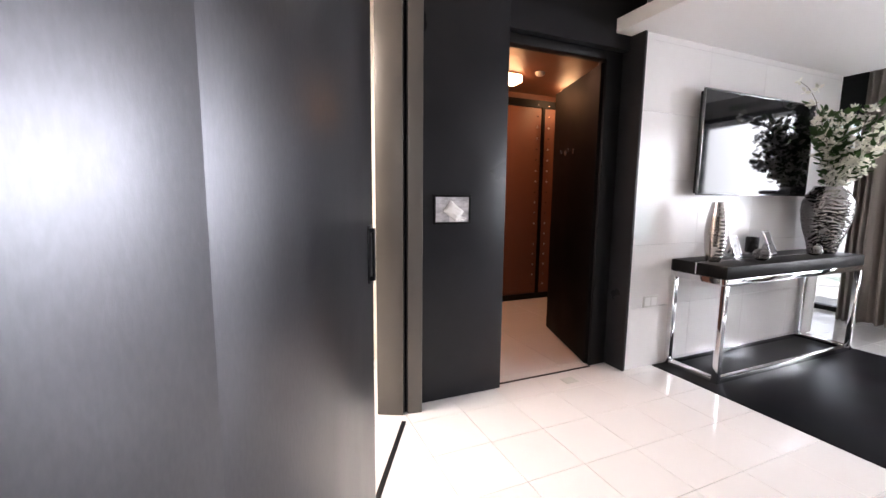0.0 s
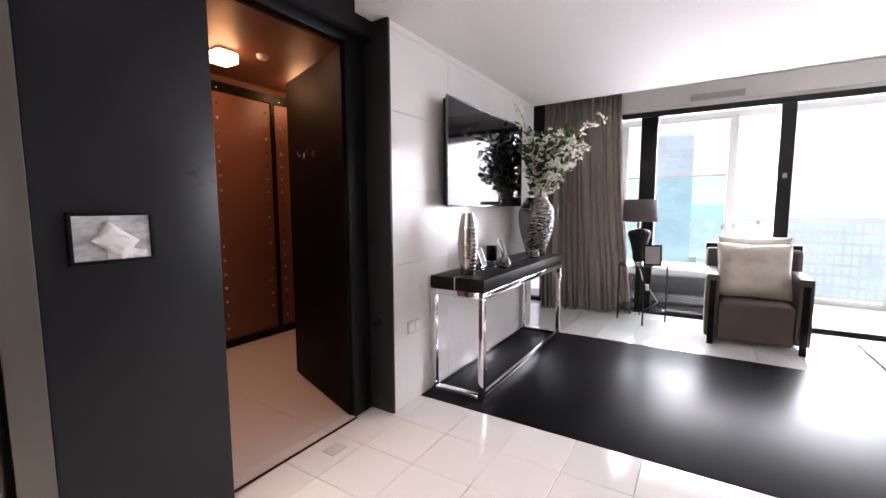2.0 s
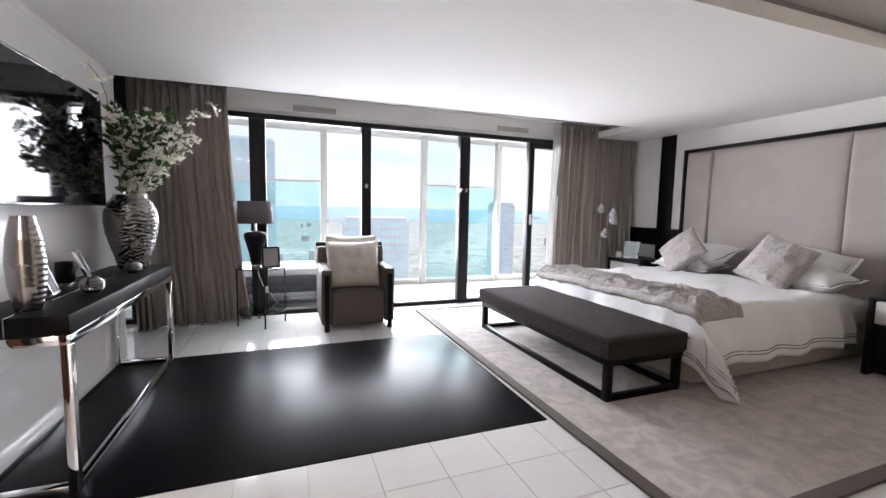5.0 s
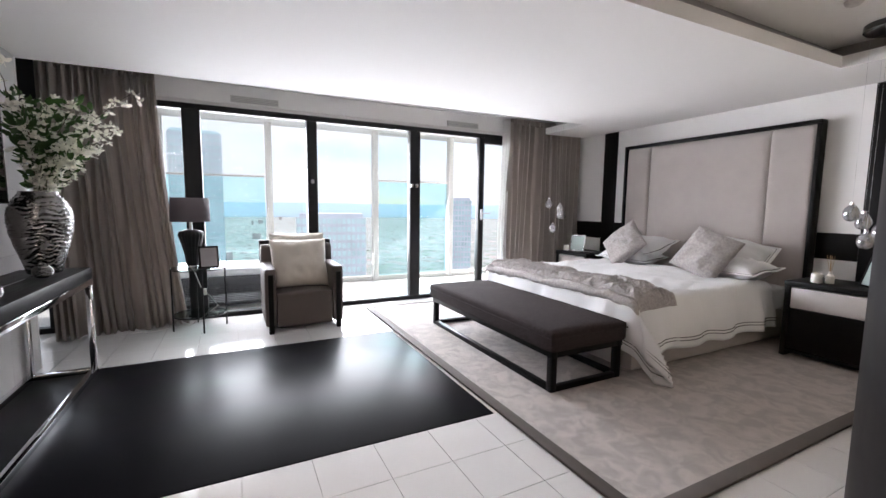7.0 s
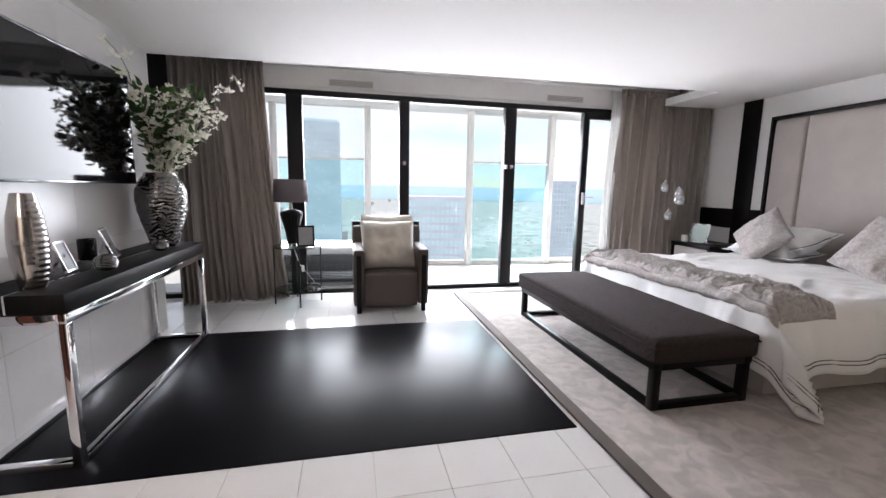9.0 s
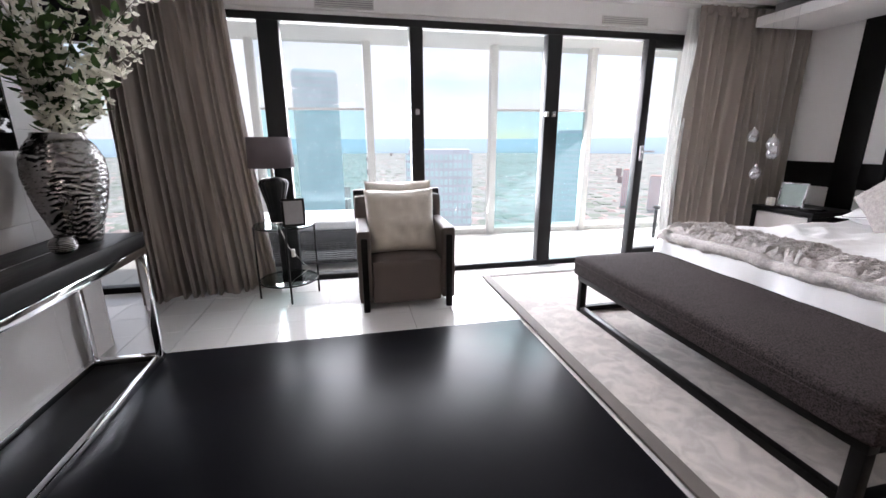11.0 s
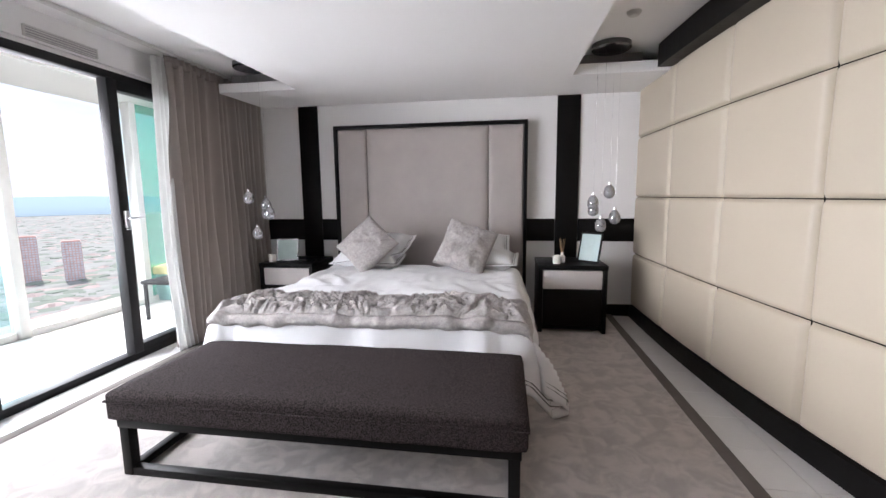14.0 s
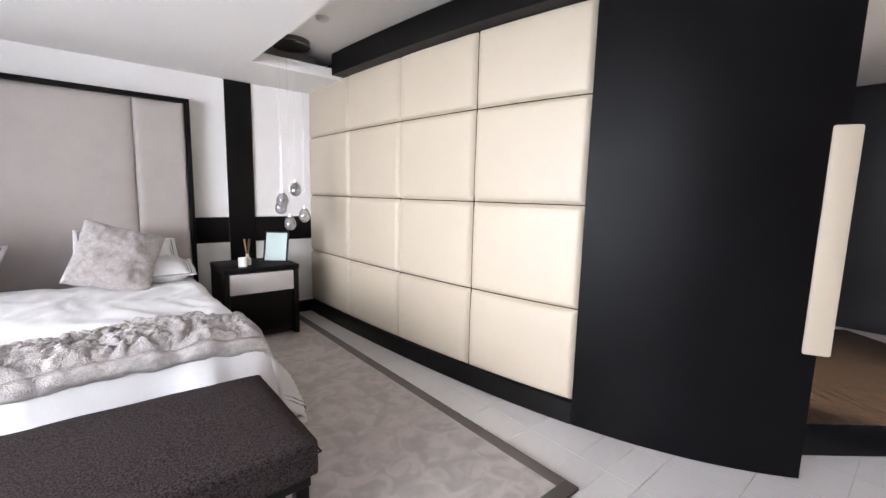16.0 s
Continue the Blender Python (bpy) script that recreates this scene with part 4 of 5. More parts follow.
bed = thing("bed", "large double bed with taupe base and white mattress", "bed", pose(0, 0, 0))
part("base", cushion_block(BX0 + 0.03, BY0, CZ + 0.03, BX1 - 0.03, BY1 - 0.03, 0.31, 0.0, 10, 0.02), HEADBOARD, bed)
part("mattress", cushion_block(BX0 + 0.02, BY0, 0.31, BX1 - 0.02, BY1 - 0.02, 0.56, 0.01, 14, 0.05), LINEN, bed, deg=60)


def drape(x0, x1, y0, y1, ztop, dropx, dropy, r=0.07, nu=110, nv=100, wave=0.02, seed=0.0, hem=None):
    """A cloth over the bed: flat on top, rolled over both sides and the foot, hanging by dropx and dropy."""
    hx = (x1 - x0) / 2
    cx = (x0 + x1) / 2
    def roll(s, flat, drop_):
        # s: arc length from the middle; returns the way out and the height below the top
        if s < flat - r:
            return s, 0.0
        s2 = s - (flat - r)
        if s2 < r * math.pi / 2:
            a = s2 / r
            return flat - r + r * math.sin(a), r * (1 - math.cos(a))
        return flat, r + s2 - r * math.pi / 2
    lx = hx - r + r * math.pi / 2 + dropx - r
    ly = (y1 - y0) - r + r * math.pi / 2 + dropy - r
    def f(u, v):
        s = (2 * u - 1) * lx
        t = v * ly
        ox, dzx = roll(abs(s), hx, dropx)
        oy, dzy = roll(t, y1 - y0, dropy)
        x_ = cx + math.copysign(ox, s)
        y_ = y0 + oy
        down = max(dzx, dzy) + 0.5 * min(dzx, dzy)
        z_ = ztop - down
        hang = min(1.0, down / 0.25)
        corner = min(dzx, dzy)
        if corner > 0:
            x_ += math.copysign(0.40 * corner, s)
            y_ -= 0.34 * corner
        w1 = noise.noise(Vector((x_ * 1.8 + seed, y_ * 1.8, 0.3)))
        w2 = noise.noise(Vector((x_ * 5.5 + seed, y_ * 5.5, 1.7)))
        if dzx > dzy:
            x_ += math.copysign(hang * (0.5 + 0.5 * math.sin(y_ * 13 + 2 * w1)) * wave * 1.6 + 0.08 * down * hang, s)
        elif dzy > 0:
            y_ += hang * (0.5 + 0.5 * math.sin(x_ * 11 + 3 * w1)) * wave + 0.03 * down
        w3 = 1 - 2.5 * abs(noise.noise(Vector((x_ * 4.0 + 1.5 * w1, y_ * 2.2, 6.1))))
        w4 = 1 - 2.2 * abs(noise.noise(Vector((x_ * 9 + 2 * w1, y_ * 6 + 2 * w2, 2.4))))
        z_ += (0.020 * w1 + 0.011 * w2 + 0.013 * w3 + 0.005 * w4) * (1 - hang) + 0.012 * w1 * hang
        if dzx > dzy:
            x_ += math.copysign((0.018 * w3 + 0.008 * w4) * hang, s)
        elif dzy > 0:
            y_ += (0.018 * w3 + 0.008 * w4) * hang
        return Vector((x_, y_, max(z_, CZ + 0.006)))
    return grid(nu, nv, f), f


dv_bm, dv_f = drape(BX0 - 0.01, BX1 + 0.01, -3.55, BY1 + 0.02, 0.615, 0.40, 0.40, wave=0.034)
duvet = thing("duvet", "white cotton duvet with grey piping over the bed", "duvet")
thicken(part("cover", dv_bm, LINEN, duvet, deg=180), 0.014)
pp = bmesh.new()
for uu in (0.022, 0.031):
    tube(pp, [dv_f(uu, v / 60) + Vector((-0.009, 0, 0)) for v in range(0, 61)], 0.0035, 5)
    tube(pp, [dv_f(1 - uu, v / 60) + Vector((0.009, 0, 0)) for v in range(0, 61)], 0.0035, 5)
    tube(pp, [dv_f(u / 80, 1 - uu * 1.2) + Vector((0, 0.009, 0)) for u in range(1, 80)], 0.0035, 5)
part("piping", pp, PIPING, duvet, "dark grey piping lines along the hem")

# fur throw across the foot of the bed
def throw_f(u, v):
    x_, y_, z_ = 0, 0, 0
    uu = 0.112 + 0.776 * u
    vv = 0.632 + 0.196 * v + 0.012 * noise.noise(Vector((u * 5, 0, 8.2)))
    p = dv_f(uu, vv)
    e = (1 - abs(2 * u - 1) ** 16) * (1 - abs(2 * v - 1) ** 10)
    q = Vector((p.x * 13 + 1.8 * noise.noise(Vector((p.x * 6, p.y * 6, 5))), p.y * 8 + 2.2 * noise.noise(Vector((p.x * 7, p.y * 5, 2))), 1.3))
    rg = 1 - abs(noise.noise(q)) * 2.4
    rg2 = 1 - abs(noise.noise(Vector((p.x * 38 + 2 * rg, p.y * 24, 4)))) * 2.2
    h_ = 0.012 + max(0.0, e) ** 0.5 * (0.026 + 0.022 * rg + 0.016 * rg2)
    p = p + Vector((0, 0, h_))
    if p.z < 0.5:
        p.x += math.copysign(0.02, p.x - (BX0 + BX1) / 2)
    return p
thr = solid("throw_blanket", grid(330, 110, throw_f), FUR, "crumpled grey faux fur throw across the bed", "blanket", deg=180)
thicken(thr, 0.012)
def throw_hem(u, v):
    p = throw_f(u, 1.0)
    a = v * 2 * math.pi
    r_ = (0.046 + 0.016 * noise.noise(Vector((u * 22, 0, 3)))) * (1 - abs(2 * u - 1) ** 30)
    return p + Vector((0, 0.012 + r_ * math.sin(a) * 1.1, -0.012 + r_ * math.cos(a) * 0.8 + 0.004 * noise.noise(Vector((u * 60, a, 0)))))
th2 = part("folded_hem", grid(200, 14, throw_hem), FUR, thr, deg=180)
thicken(th2, 0.006)


def bed_pillow(label, m, w=0.72, h=0.48, d=0.17, seed=0.0):
    p = thing("pillow", label, "pillow", m, group="white bed pillows")
    part("case", pillow_bm(w - 0.08, h - 0.06, d, 18, 0.010, seed), LINEN, p, deg=70)
    fr_ = bmesh.new()
    n = 28
    def fl_(u, v):
        x_, z_ = (u - 0.5) * w, (v - 0.5) * h
        return Vector((x_, 0.034 * noise.noise(Vector((x_ * 4.5 + seed, z_ * 4.5, 1))), z_))
    fb = grid(n, n, fl_)
    thicken(part("flange", fb, LINEN, p, deg=70), 0.006)
    tp = bmesh.new()
    for ins in (0.03, 0.048):
        pts = []
        for a, b_ in (((ins / w, ins / h), (1 - ins / w, ins / h)), ((1 - ins / w, ins / h), (1 - ins / w, 1 - ins / h)), ((1 - ins / w, 1 - ins / h), (ins / w, 1 - ins / h)), ((ins / w, 1 - ins / h), (ins / w, ins / h))):
            for k in range(12):
                pts.append(fl_(a[0] + (b_[0] - a[0]) * k / 12, a[1] + (b_[1] - a[1]) * k / 12))
        for s in (-1, 1):
            tube(tp, [q + Vector((0, s * 0.005, 0)) for q in pts + pts[:1]], 0.0028, 5)
    part("piping", tp, PIPING, p, "dark grey piping line")
    return p


PT = 0.635
bed_pillow("white pillow with grey piping lying flat", pose(3.06, -3.57, PT + 0.065, 84, 2, -4), d=0.24, seed=1)
bed_pillow("white pillow with grey piping lying flat", pose(4.27, -3.57, PT + 0.065, 84, -2, 4), d=0.24, seed=2)
bed_pillow("white pillow with grey piping leaning on another", pose(3.12, -3.67, PT + 0.205, 56, -9, 6), 0.68, 0.46, 0.25, seed=3)
bed_pillow("white pillow with grey piping leaning on another", pose(4.16, -3.66, PT + 0.17, 68, 7, -7), 0.68, 0.46, 0.25, seed=4)
def fur_cushion(m, w, seed):
    b = pillow_bm(w, w, 0.17, 30, 0.012, seed)
    for v in b.verts:
        k = noise.noise(v.co * 22 + Vector((seed, 0, 0)))
        v.co += Vector((0, math.copysign(1, v.co.y), 0)) * (1 - abs(k) * 2) * 0.008
    return solid("cushion", b, FUR, "square grey faux fur cushion on the bed", "cushion", "fur cushions on the bed", m, deg=180)
fur_cushion(pose(3.21, -3.36, 0.845, 30, 0, 6) @ pose(0, 0, 0, 0, -21, 0), 0.50, 1.0)
fur_cushion(pose(4.22, -3.36, 0.865, 30, 0, -6) @ pose(0, 0, 0, 0, -40, 0), 0.48, 6.0)


# ---------- nightstands ----------
def nightstand(m, w, d, h, label):
    t = thing("nightstand", label, "nightstand", m, group="nightstands beside the bed")
    part("case", boxes([(0, 0, 0, 0.04, d, h - 0.045), (w - 0.04, 0, 0, w, d, h - 0.045), (0.04, 0.0, 0.0, w - 0.04, 0.02, h - 0.045), (0.04, 0.02, 0.03, w - 0.04, d - 0.03, 0.06)], bevel=0.003), BLACKWOOD, t)
    part("top", B(-0.004, -0.002, h - 0.045, w + 0.004, d + 0.006, h, bevel=0.004), BLACKWOOD, t)
    part("drawer", B(0.045, 0.03, h - 0.235, w - 0.045, d - 0.008, h - 0.055, bevel=0.006), DRAWER, t, "pale drawer front")
    part("drawer", B(0.045, 0.03, 0.07, w - 0.045, d - 0.02, h - 0.245, bevel=0.004), BLACKWOOD, t, "black lower drawer front")
    return t


nightstand(pose(1.868, -3.91, CZ), 0.64, 0.53, 0.67, "black wood nightstand with pale upper drawer")
nightstand(pose(4.83, -3.91, CZ), 0.60, 0.54, 0.65, "black wood nightstand with pale upper drawer")
NT = CZ + 0.671
photo_frame("black photo frame with pale print on nightstand", pose(2.02, -3.58, NT, 0, 0, 142), 0.23, 0.30, PHOTO, BLACKWOOD, 16, 0.016)
photo_frame("steel photo frame with pale print on nightstand", pose(5.20, -3.55, NT - 0.02, 0, 0, 195), 0.23, 0.24, PHOTO, STEEL, 12, 0.014)


def candle(m, label):
    c = thing("candle", label, "candle", m)
    part("glass", lathe([(0.0, 0.0), (0.036, 0.0), (0.038, 0.004), (0.038, 0.08), (0.035, 0.08), (0.035, 0.062)], 28), WAX, c)
    part("wax", lathe([(0.0, 0.06), (0.035, 0.06), (0.035, 0.064), (0.0, 0.063)], 24), WAX, c)
    wk = bmesh.new()
    tube(wk, [(0, 0, 0.062), (0.001, 0, 0.075)], 0.001, 5)
    part("wick", wk, BLACKMETAL, c)


candle(pose(2.33, -3.48, NT), "white candle in a glass on nightstand")
candle(pose(5.33, -3.47, NT - 0.02), "white candle in a glass on nightstand")
rdif = thing("reed_diffuser", "small reed diffuser bottle with wooden sticks", "diffuser", pose(2.27, -3.56, NT))
part("bottle", lathe([(0, 0), (0.028, 0), (0.03, 0.004), (0.03, 0.06), (0.013, 0.078), (0.013, 0.1), (0.009, 0.1)], 24), WAX, rdif)
for k, (a, b_) in enumerate(((0.03, 0.01), (-0.025, 0.02), (0.01, -0.03), (-0.005, 0.035), (0.02, -0.015))):
    r_ = bmesh.new()
    tube(r_, [(0, 0, 0.05), (a, b_, 0.235)], 0.0018, 5)
    part("reed", r_, REED, rdif)
ctl = thing("tablet", "black tablet lying on the nightstand", "tablet", pose(4.97, -3.55, NT - 0.019, 0, 0, 8))
part("body", B(-0.09, -0.06, 0, 0.09, 0.06, 0.009, bevel=0.003), SCREEN, ctl)


# ---------- pendants ----------
def pendant(cx, cy, drops, label):
    p = thing("pendant_light", label, "pendant light", pose(cx, cy, H), group="pendants over the nightstands")
    part("canopy", lathe([(0, -0.05), (0.15, -0.05), (0.16, -0.04), (0.16, 0.0), (0, 0)], 40), CANOPY, p, "round polished canopy")
    for dx, dy, z in drops:
        cb = bmesh.new()
        tube(cb, [(dx, dy, -0.05), (dx, dy, z + 0.085 - H)], 0.0007, 5)
        part("cable", cb, STEEL, p)
        g = lathe([(0.0, -0.062), (0.02, -0.058), (0.04, -0.042), (0.05, -0.018), (0.049, 0.008), (0.04, 0.035), (0.025, 0.056), (0.012, 0.066), (0.0, 0.068)], 28)
        gl_ = part("globe", g, GLOBE, p, "smoked drop-shaped glass globe", m=pose(dx, dy, z - H), deg=70)
        part("cap", lathe([(0, 0.06), (0.013, 0.06), (0.012, 0.085), (0, 0.088)], 16), CHROME, gl_)
        part("bulb", lathe([(0, 0.0), (0.008, 0.002), (0.01, 0.03), (0.012, 0.06), (0, 0.062)], 14), STEEL, gl_)


pendant(1.95, -3.24, [(-0.06, -0.12, 1.375), (0.11, 0.03, 1.28), (0.08, -0.10, 1.215), (-0.07, 0.06, 1.15), (0.03, -0.02, 1.075)], "cluster of five smoked glass drops on cables")
pendant(5.25, -3.17, [(0.06, 0.08, 1.35), (-0.05, -0.03, 1.28), (0.0, -0.11, 1.19), (-0.12, 0.03, 1.20), (0.02, 0.03, 1.0)], "cluster of five clear glass drops on cables")
solid("smoke_detector", lathe([(0.0, -0.03), (0.03, -0.028), (0.045, -0.015), (0.05, 0.0)], 24), POSTWHITE, "small white round smoke detector on ceiling", "smoke detector", m=pose(1.95, -2.6, H))


# ---------- curtains ----------
def curtain(x0, y0, x1, y1, label, folds, amp=0.055, z1=H - 0.035, spread=0.18):
    c = thing("curtain", label, "curtain", group="taupe curtains")
    d = Vector((x1 - x0, y1 - y0, 0))
    nrm = Vector((-d.y, d.x, 0)).normalized()
    def warp(u):
        return u + 0.9 / folds * noise.noise(Vector((u * folds * 0.42, 3.3, x0 * 2)))
    def f(u, v):
        z_ = 0.004 + (z1 - 0.06) * v
        low = (1 - v) ** 1.4
        w = warp(u) + 0.6 / folds * noise.noise(Vector((u * folds * 0.8, v * 1.6, y0)))
        a = amp * (0.55 + 0.6 * low + 0.5 * (1 - v) * noise.noise(Vector((u * folds * 0.5, v * 0.9, x0))))
        ph = folds * 2 * math.pi * w
        sn = math.sin(ph)
        o = a * (sn * (1.25 - 0.25 * sn * sn)) + 0.25 * a * math.sin(2 * ph + 1.3 + 2 * v)
        o += 0.035 * low * noise.noise(Vector((u * 4, v * 1.5, 9)))
        e = 1 - (1 - u) * (1 + spread * low) + 0.012 * low * noise.noise(Vector((u * 30, v * 2, 4)))
        p = Vector((x0, y0, 0)) + d * e + nrm * o
        if v < 0.05:
            p += nrm * 0.05 * (1 - v / 0.05) * noise.noise(Vector((u * folds * 0.9, 0, 1)))
        return Vector((p.x, p.y, z_))
    thicken(part("drape", grid(folds * 16, 48, f), CURTAIN, c, deg=180), 0.004)
    def g(u, v):
        z_ = z1 - 0.085 + 0.085 * v
        ph = folds * 4 * math.pi * warp(u)
        o = amp * (0.22 + 0.18 * abs(v - 0.4)) * math.sin(ph) + amp * 0.3 * math.sin(folds * 2 * math.pi * warp(u))
        p = Vector((x0, y0, 0)) + d * u + nrm * (o - 0.004)
        return Vector((p.x, p.y, z_))
    thicken(part("heading", grid(folds * 20, 6, g), CURTAIN, c, deg=180), 0.004)


curtain(5.78, 1.63, 5.60, 2.48, "floor-length taupe linen curtain drawn aside", 14, 0.056, spread=0.22)
curtain(5.74, -2.70, 5.74, -4.05, "floor-length taupe linen curtain drawn aside", 14, 0.062, spread=0.10)
sh_c = thing("sheer_curtain", "thin white sheer lining beside the curtain", "curtain")
SHEER = woven_mat("white_sheer", (0.72, 0.72, 0.71), 0.5, vary=0.05, scale=4, fine=300, bump=0.1)
thicken(part("drape", grid(60, 36, lambda u, v: Vector((5.80 - 0.13 * (1 - v) ** 2 + (0.018 + 0.012 * (1 - v)) * math.sin(u * 26 + v), -2.55 - 0.19 * u - 0.04 * v + 0.05 * (1 - v) ** 2 + 0.02 * math.sin(v * 5), 0.005 + 2.56 * v))), SHEER, sh_c, deg=180), 0.002)

# ---------- armchair ----------
ac = thing("armchair", "taupe upholstered armchair with dark wood front posts", "armchair", pose(4.998, -0.058, 0))
W, Dp = 0.775, 0.76
part("seat_base", cushion_block(0.03, 0.11, 0.05, Dp - 0.05, W - 0.11, 0.40, 0.015, 14, 0.02), CHAIRLEATHER, ac, deg=60)
for y0, y1 in ((0.0, 0.11), (W - 0.11, W)):
    part("arm", cushion_block(0.012, y0, 0.07, Dp, y1, 0.655, 0.006, 12, 0.02), CHAIRLEATHER, ac, deg=60)
    post = bmesh.new()
    box(post, -0.012, y0 + 0.03, 0.0, 0.03, y1 - 0.03, 0.60, bevel=0.008)
    part("front_post", post, BLACKWOOD, ac, "dark wood front post")
    part("rear_leg", B(Dp - 0.06, y0 + 0.03, 0.0, Dp - 0.02, y1 - 0.03, 0.08, bevel=0.004), BLACKWOOD, ac)
bk = cushion_block(Dp - 0.16, 0.0, 0.08, Dp, W, 0.85, 0.0, 14, 0.025)
part("backrest", bk, CHAIRLEATHER, ac, deg=60)
part("back_rail", B(Dp - 0.04, -0.008, 0.62, Dp + 0.015, W + 0.008, 0.89, bevel=0.008), BLACKWOOD, ac, "dark wood back rail")
for k, (xx, z, lean, lab) in enumerate(((0.53, 0.715, -16, "champagne satin cushion on the armchair back"), (0.36, 0.665, -22, "champagne satin cushion on the armchair seat"))):
    solid("cushion", pillow_bm(0.59, 0.54, 0.17, 22, 0.012, 11 + k, 0.014), CUSHION, lab, "cushion", "satin cushions on the armchair", pose(4.998 + xx, -0.058 + W / 2 + 0.01 * k, z, 0, 0, -90) @ pose(0, 0, 0, lean, 0, 0), deg=70)

# ---------- side table with lamp ----------
ST = (5.55, 1.31)
stb = thing("side_table", "round glass side table on thin black legs", "side table", pose(*ST, 0))
part("glass_top", lathe([(0.0, 0.636), (0.238, 0.636), (0.241, 0.64), (0.238, 0.645), (0.0, 0.645)], 48), glass_mat("table_glass", (0.72, 0.80, 0.79), 0.12), stb)
part("lower_shelf", lathe([(0.0, 0.156), (0.238, 0.156), (0.241, 0.16), (0.238, 0.164), (0.0, 0.164)], 48), bpy.data.materials["table_glass"], stb)
for z in (0.628, 0.15):
    rg = bmesh.new()
    pts = [(0.24 * math.cos(a), 0.24 * math.sin(a), z) for a in [2 * math.pi * k / 48 for k in range(48)]]
    tube(rg, pts + pts[:1], 0.006, 6)
    part("ring", rg, BLACKMETAL, stb)
for a in (100, 190, 280, 10):
    lg = bmesh.new()
    ca, sa = math.cos(radians(a)), math.sin(radians(a))
    tube(lg, [(0.243 * ca, 0.243 * sa, 0.0), (0.243 * ca, 0.243 * sa, 0.63)], 0.008, 8)
    part("leg", lg, BLACKMETAL, stb)
tl = thing("table_lamp", "ribbed black table lamp with grey drum shade", "table lamp", pose(ST[0], ST[1] + 0.05, 0.646))
part("foot", B(-0.05, -0.05, 0, 0.05, 0.05, 0.018, bevel=0.004), CHROME, tl)
part("body", lathe([(0.0, 0.018), (0.052, 0.02), (0.056, 0.06), (0.068, 0.15), (0.09, 0.24), (0.110, 0.31), (0.114, 0.335), (0.102, 0.365), (0.045, 0.385), (0.0, 0.39)], 72, lambda a, z: 1 + 0.035 * math.cos(a * 18)), BLACKMETAL, tl, deg=50)
part("stem", lathe([(0, 0.38), (0.013, 0.38), (0.013, 0.47), (0, 0.47)], 14), CHROME, tl)
sh = lathe([(0.178, 0.465), (0.168, 0.705)], 48)
bmesh.ops.delete(sh, geom=[f for f in sh.faces if len(f.verts) > 4], context="FACES_ONLY")
thicken(part("shade", sh, SHADE, tl, "grey fabric drum shade", deg=60), 0.004)
photo_frame("dark photo frame leaning on the side table", pose(5.38, 1.20, 0.647, 0, 0, -80), 0.18, 0.225, PLASTER, BLACKWOOD, 14, 0.018)
cbl = bmesh.new()
tube(cbl, [(5.58, 1.36, 0.63), (5.61, 1.30, 0.42), (5.57, 1.22, 0.33), (5.66, 1.15, 0.2), (5.70, 1.4, 0.01), (5.55, 1.75, 0.008), (5.6, 1.95, 0.008)], 0.004, 6)
cord = solid("lamp_cord", cbl, POSTWHITE, "white lamp cord with inline switch", "cord")
part("switch", B(5.555, 1.245, 0.34, 5.585, 1.275, 0.41, bevel=0.006), POSTWHITE, cord)

# ---------- balcony furniture ----------
sofa = thing("outdoor_sofa", "dark woven outdoor sofa with pale cushion", "outdoor sofa", pose(6.35, 0.55, -0.026))
part("base", B(0.0, 0.0, 0.06, 0.8, 1.5, 0.10), WICKER, sofa)
wv = bmesh.new()
for k in range(9):
    z = 0.11 + k * 0.022
    tube(wv, [(-0.004 + 0.006 * (i % 2), 0.02 + 1.46 * i / 40, z) for i in range(41)], 0.006, 5)
part("weave", wv, WICKER, sofa)
part("front_panel", B(0.012, 0.03, 0.205, 0.03, 1.47, 0.33), WICKER, sofa)
part("top_rail", B(-0.01, -0.02, 0.32, 0.8, 1.52, 0.42, bevel=0.01), WICKER, sofa)
for xx in (0.0, 0.74):
    for yy in (0.0, 1.44):
        part("leg", B(xx, yy, 0.0, xx + 0.06, yy + 0.06, 0.32), WICKER, sofa)
part("seat_cushion", cushion_block(0.02, 0.0, 0.42, 0.78, 1.5, 0.52, 0.02, 12, 0.03), LINEN, sofa, deg=60)
bs = thing("balcony_bench", "grey outdoor bench with teal and yellow cushions", "outdoor bench", pose(6.25, -4.9, -0.03))
part("base", B(0, 0, 0.0, 1.5, 0.65, 0.36, bevel=0.01), TEALSOFT, bs)
part("seat_cushion", cushion_block(0, 0.02, 0.36, 1.5, 0.68, 0.47, 0.02, 12, 0.03), YELLOWSOFT, bs, deg=60)
part("back_cushion", cushion_block(0.1, 0.0, 0.47, 1.4, 0.16, 0.86, 0.02, 12, 0.04), TEALSOFT, bs, deg=60)
och = thing("balcony_chair", "dark metal balcony chair", "outdoor chair", pose(6.7, -3.6, -0.03))
part("seat", B(-0.22, -0.22, 0.42, 0.22, 0.22, 0.46, bevel=0.01), WICKER, och)
part("backrest", B(-0.22, -0.24, 0.5, 0.22, -0.2, 0.85, bevel=0.01), WICKER, och)
for xx in (-0.2, 0.17):
    for yy in (-0.2, 0.17):
        part("leg", B(xx, yy, 0, xx + 0.03, yy + 0.03, 0.42), WICKER, och)

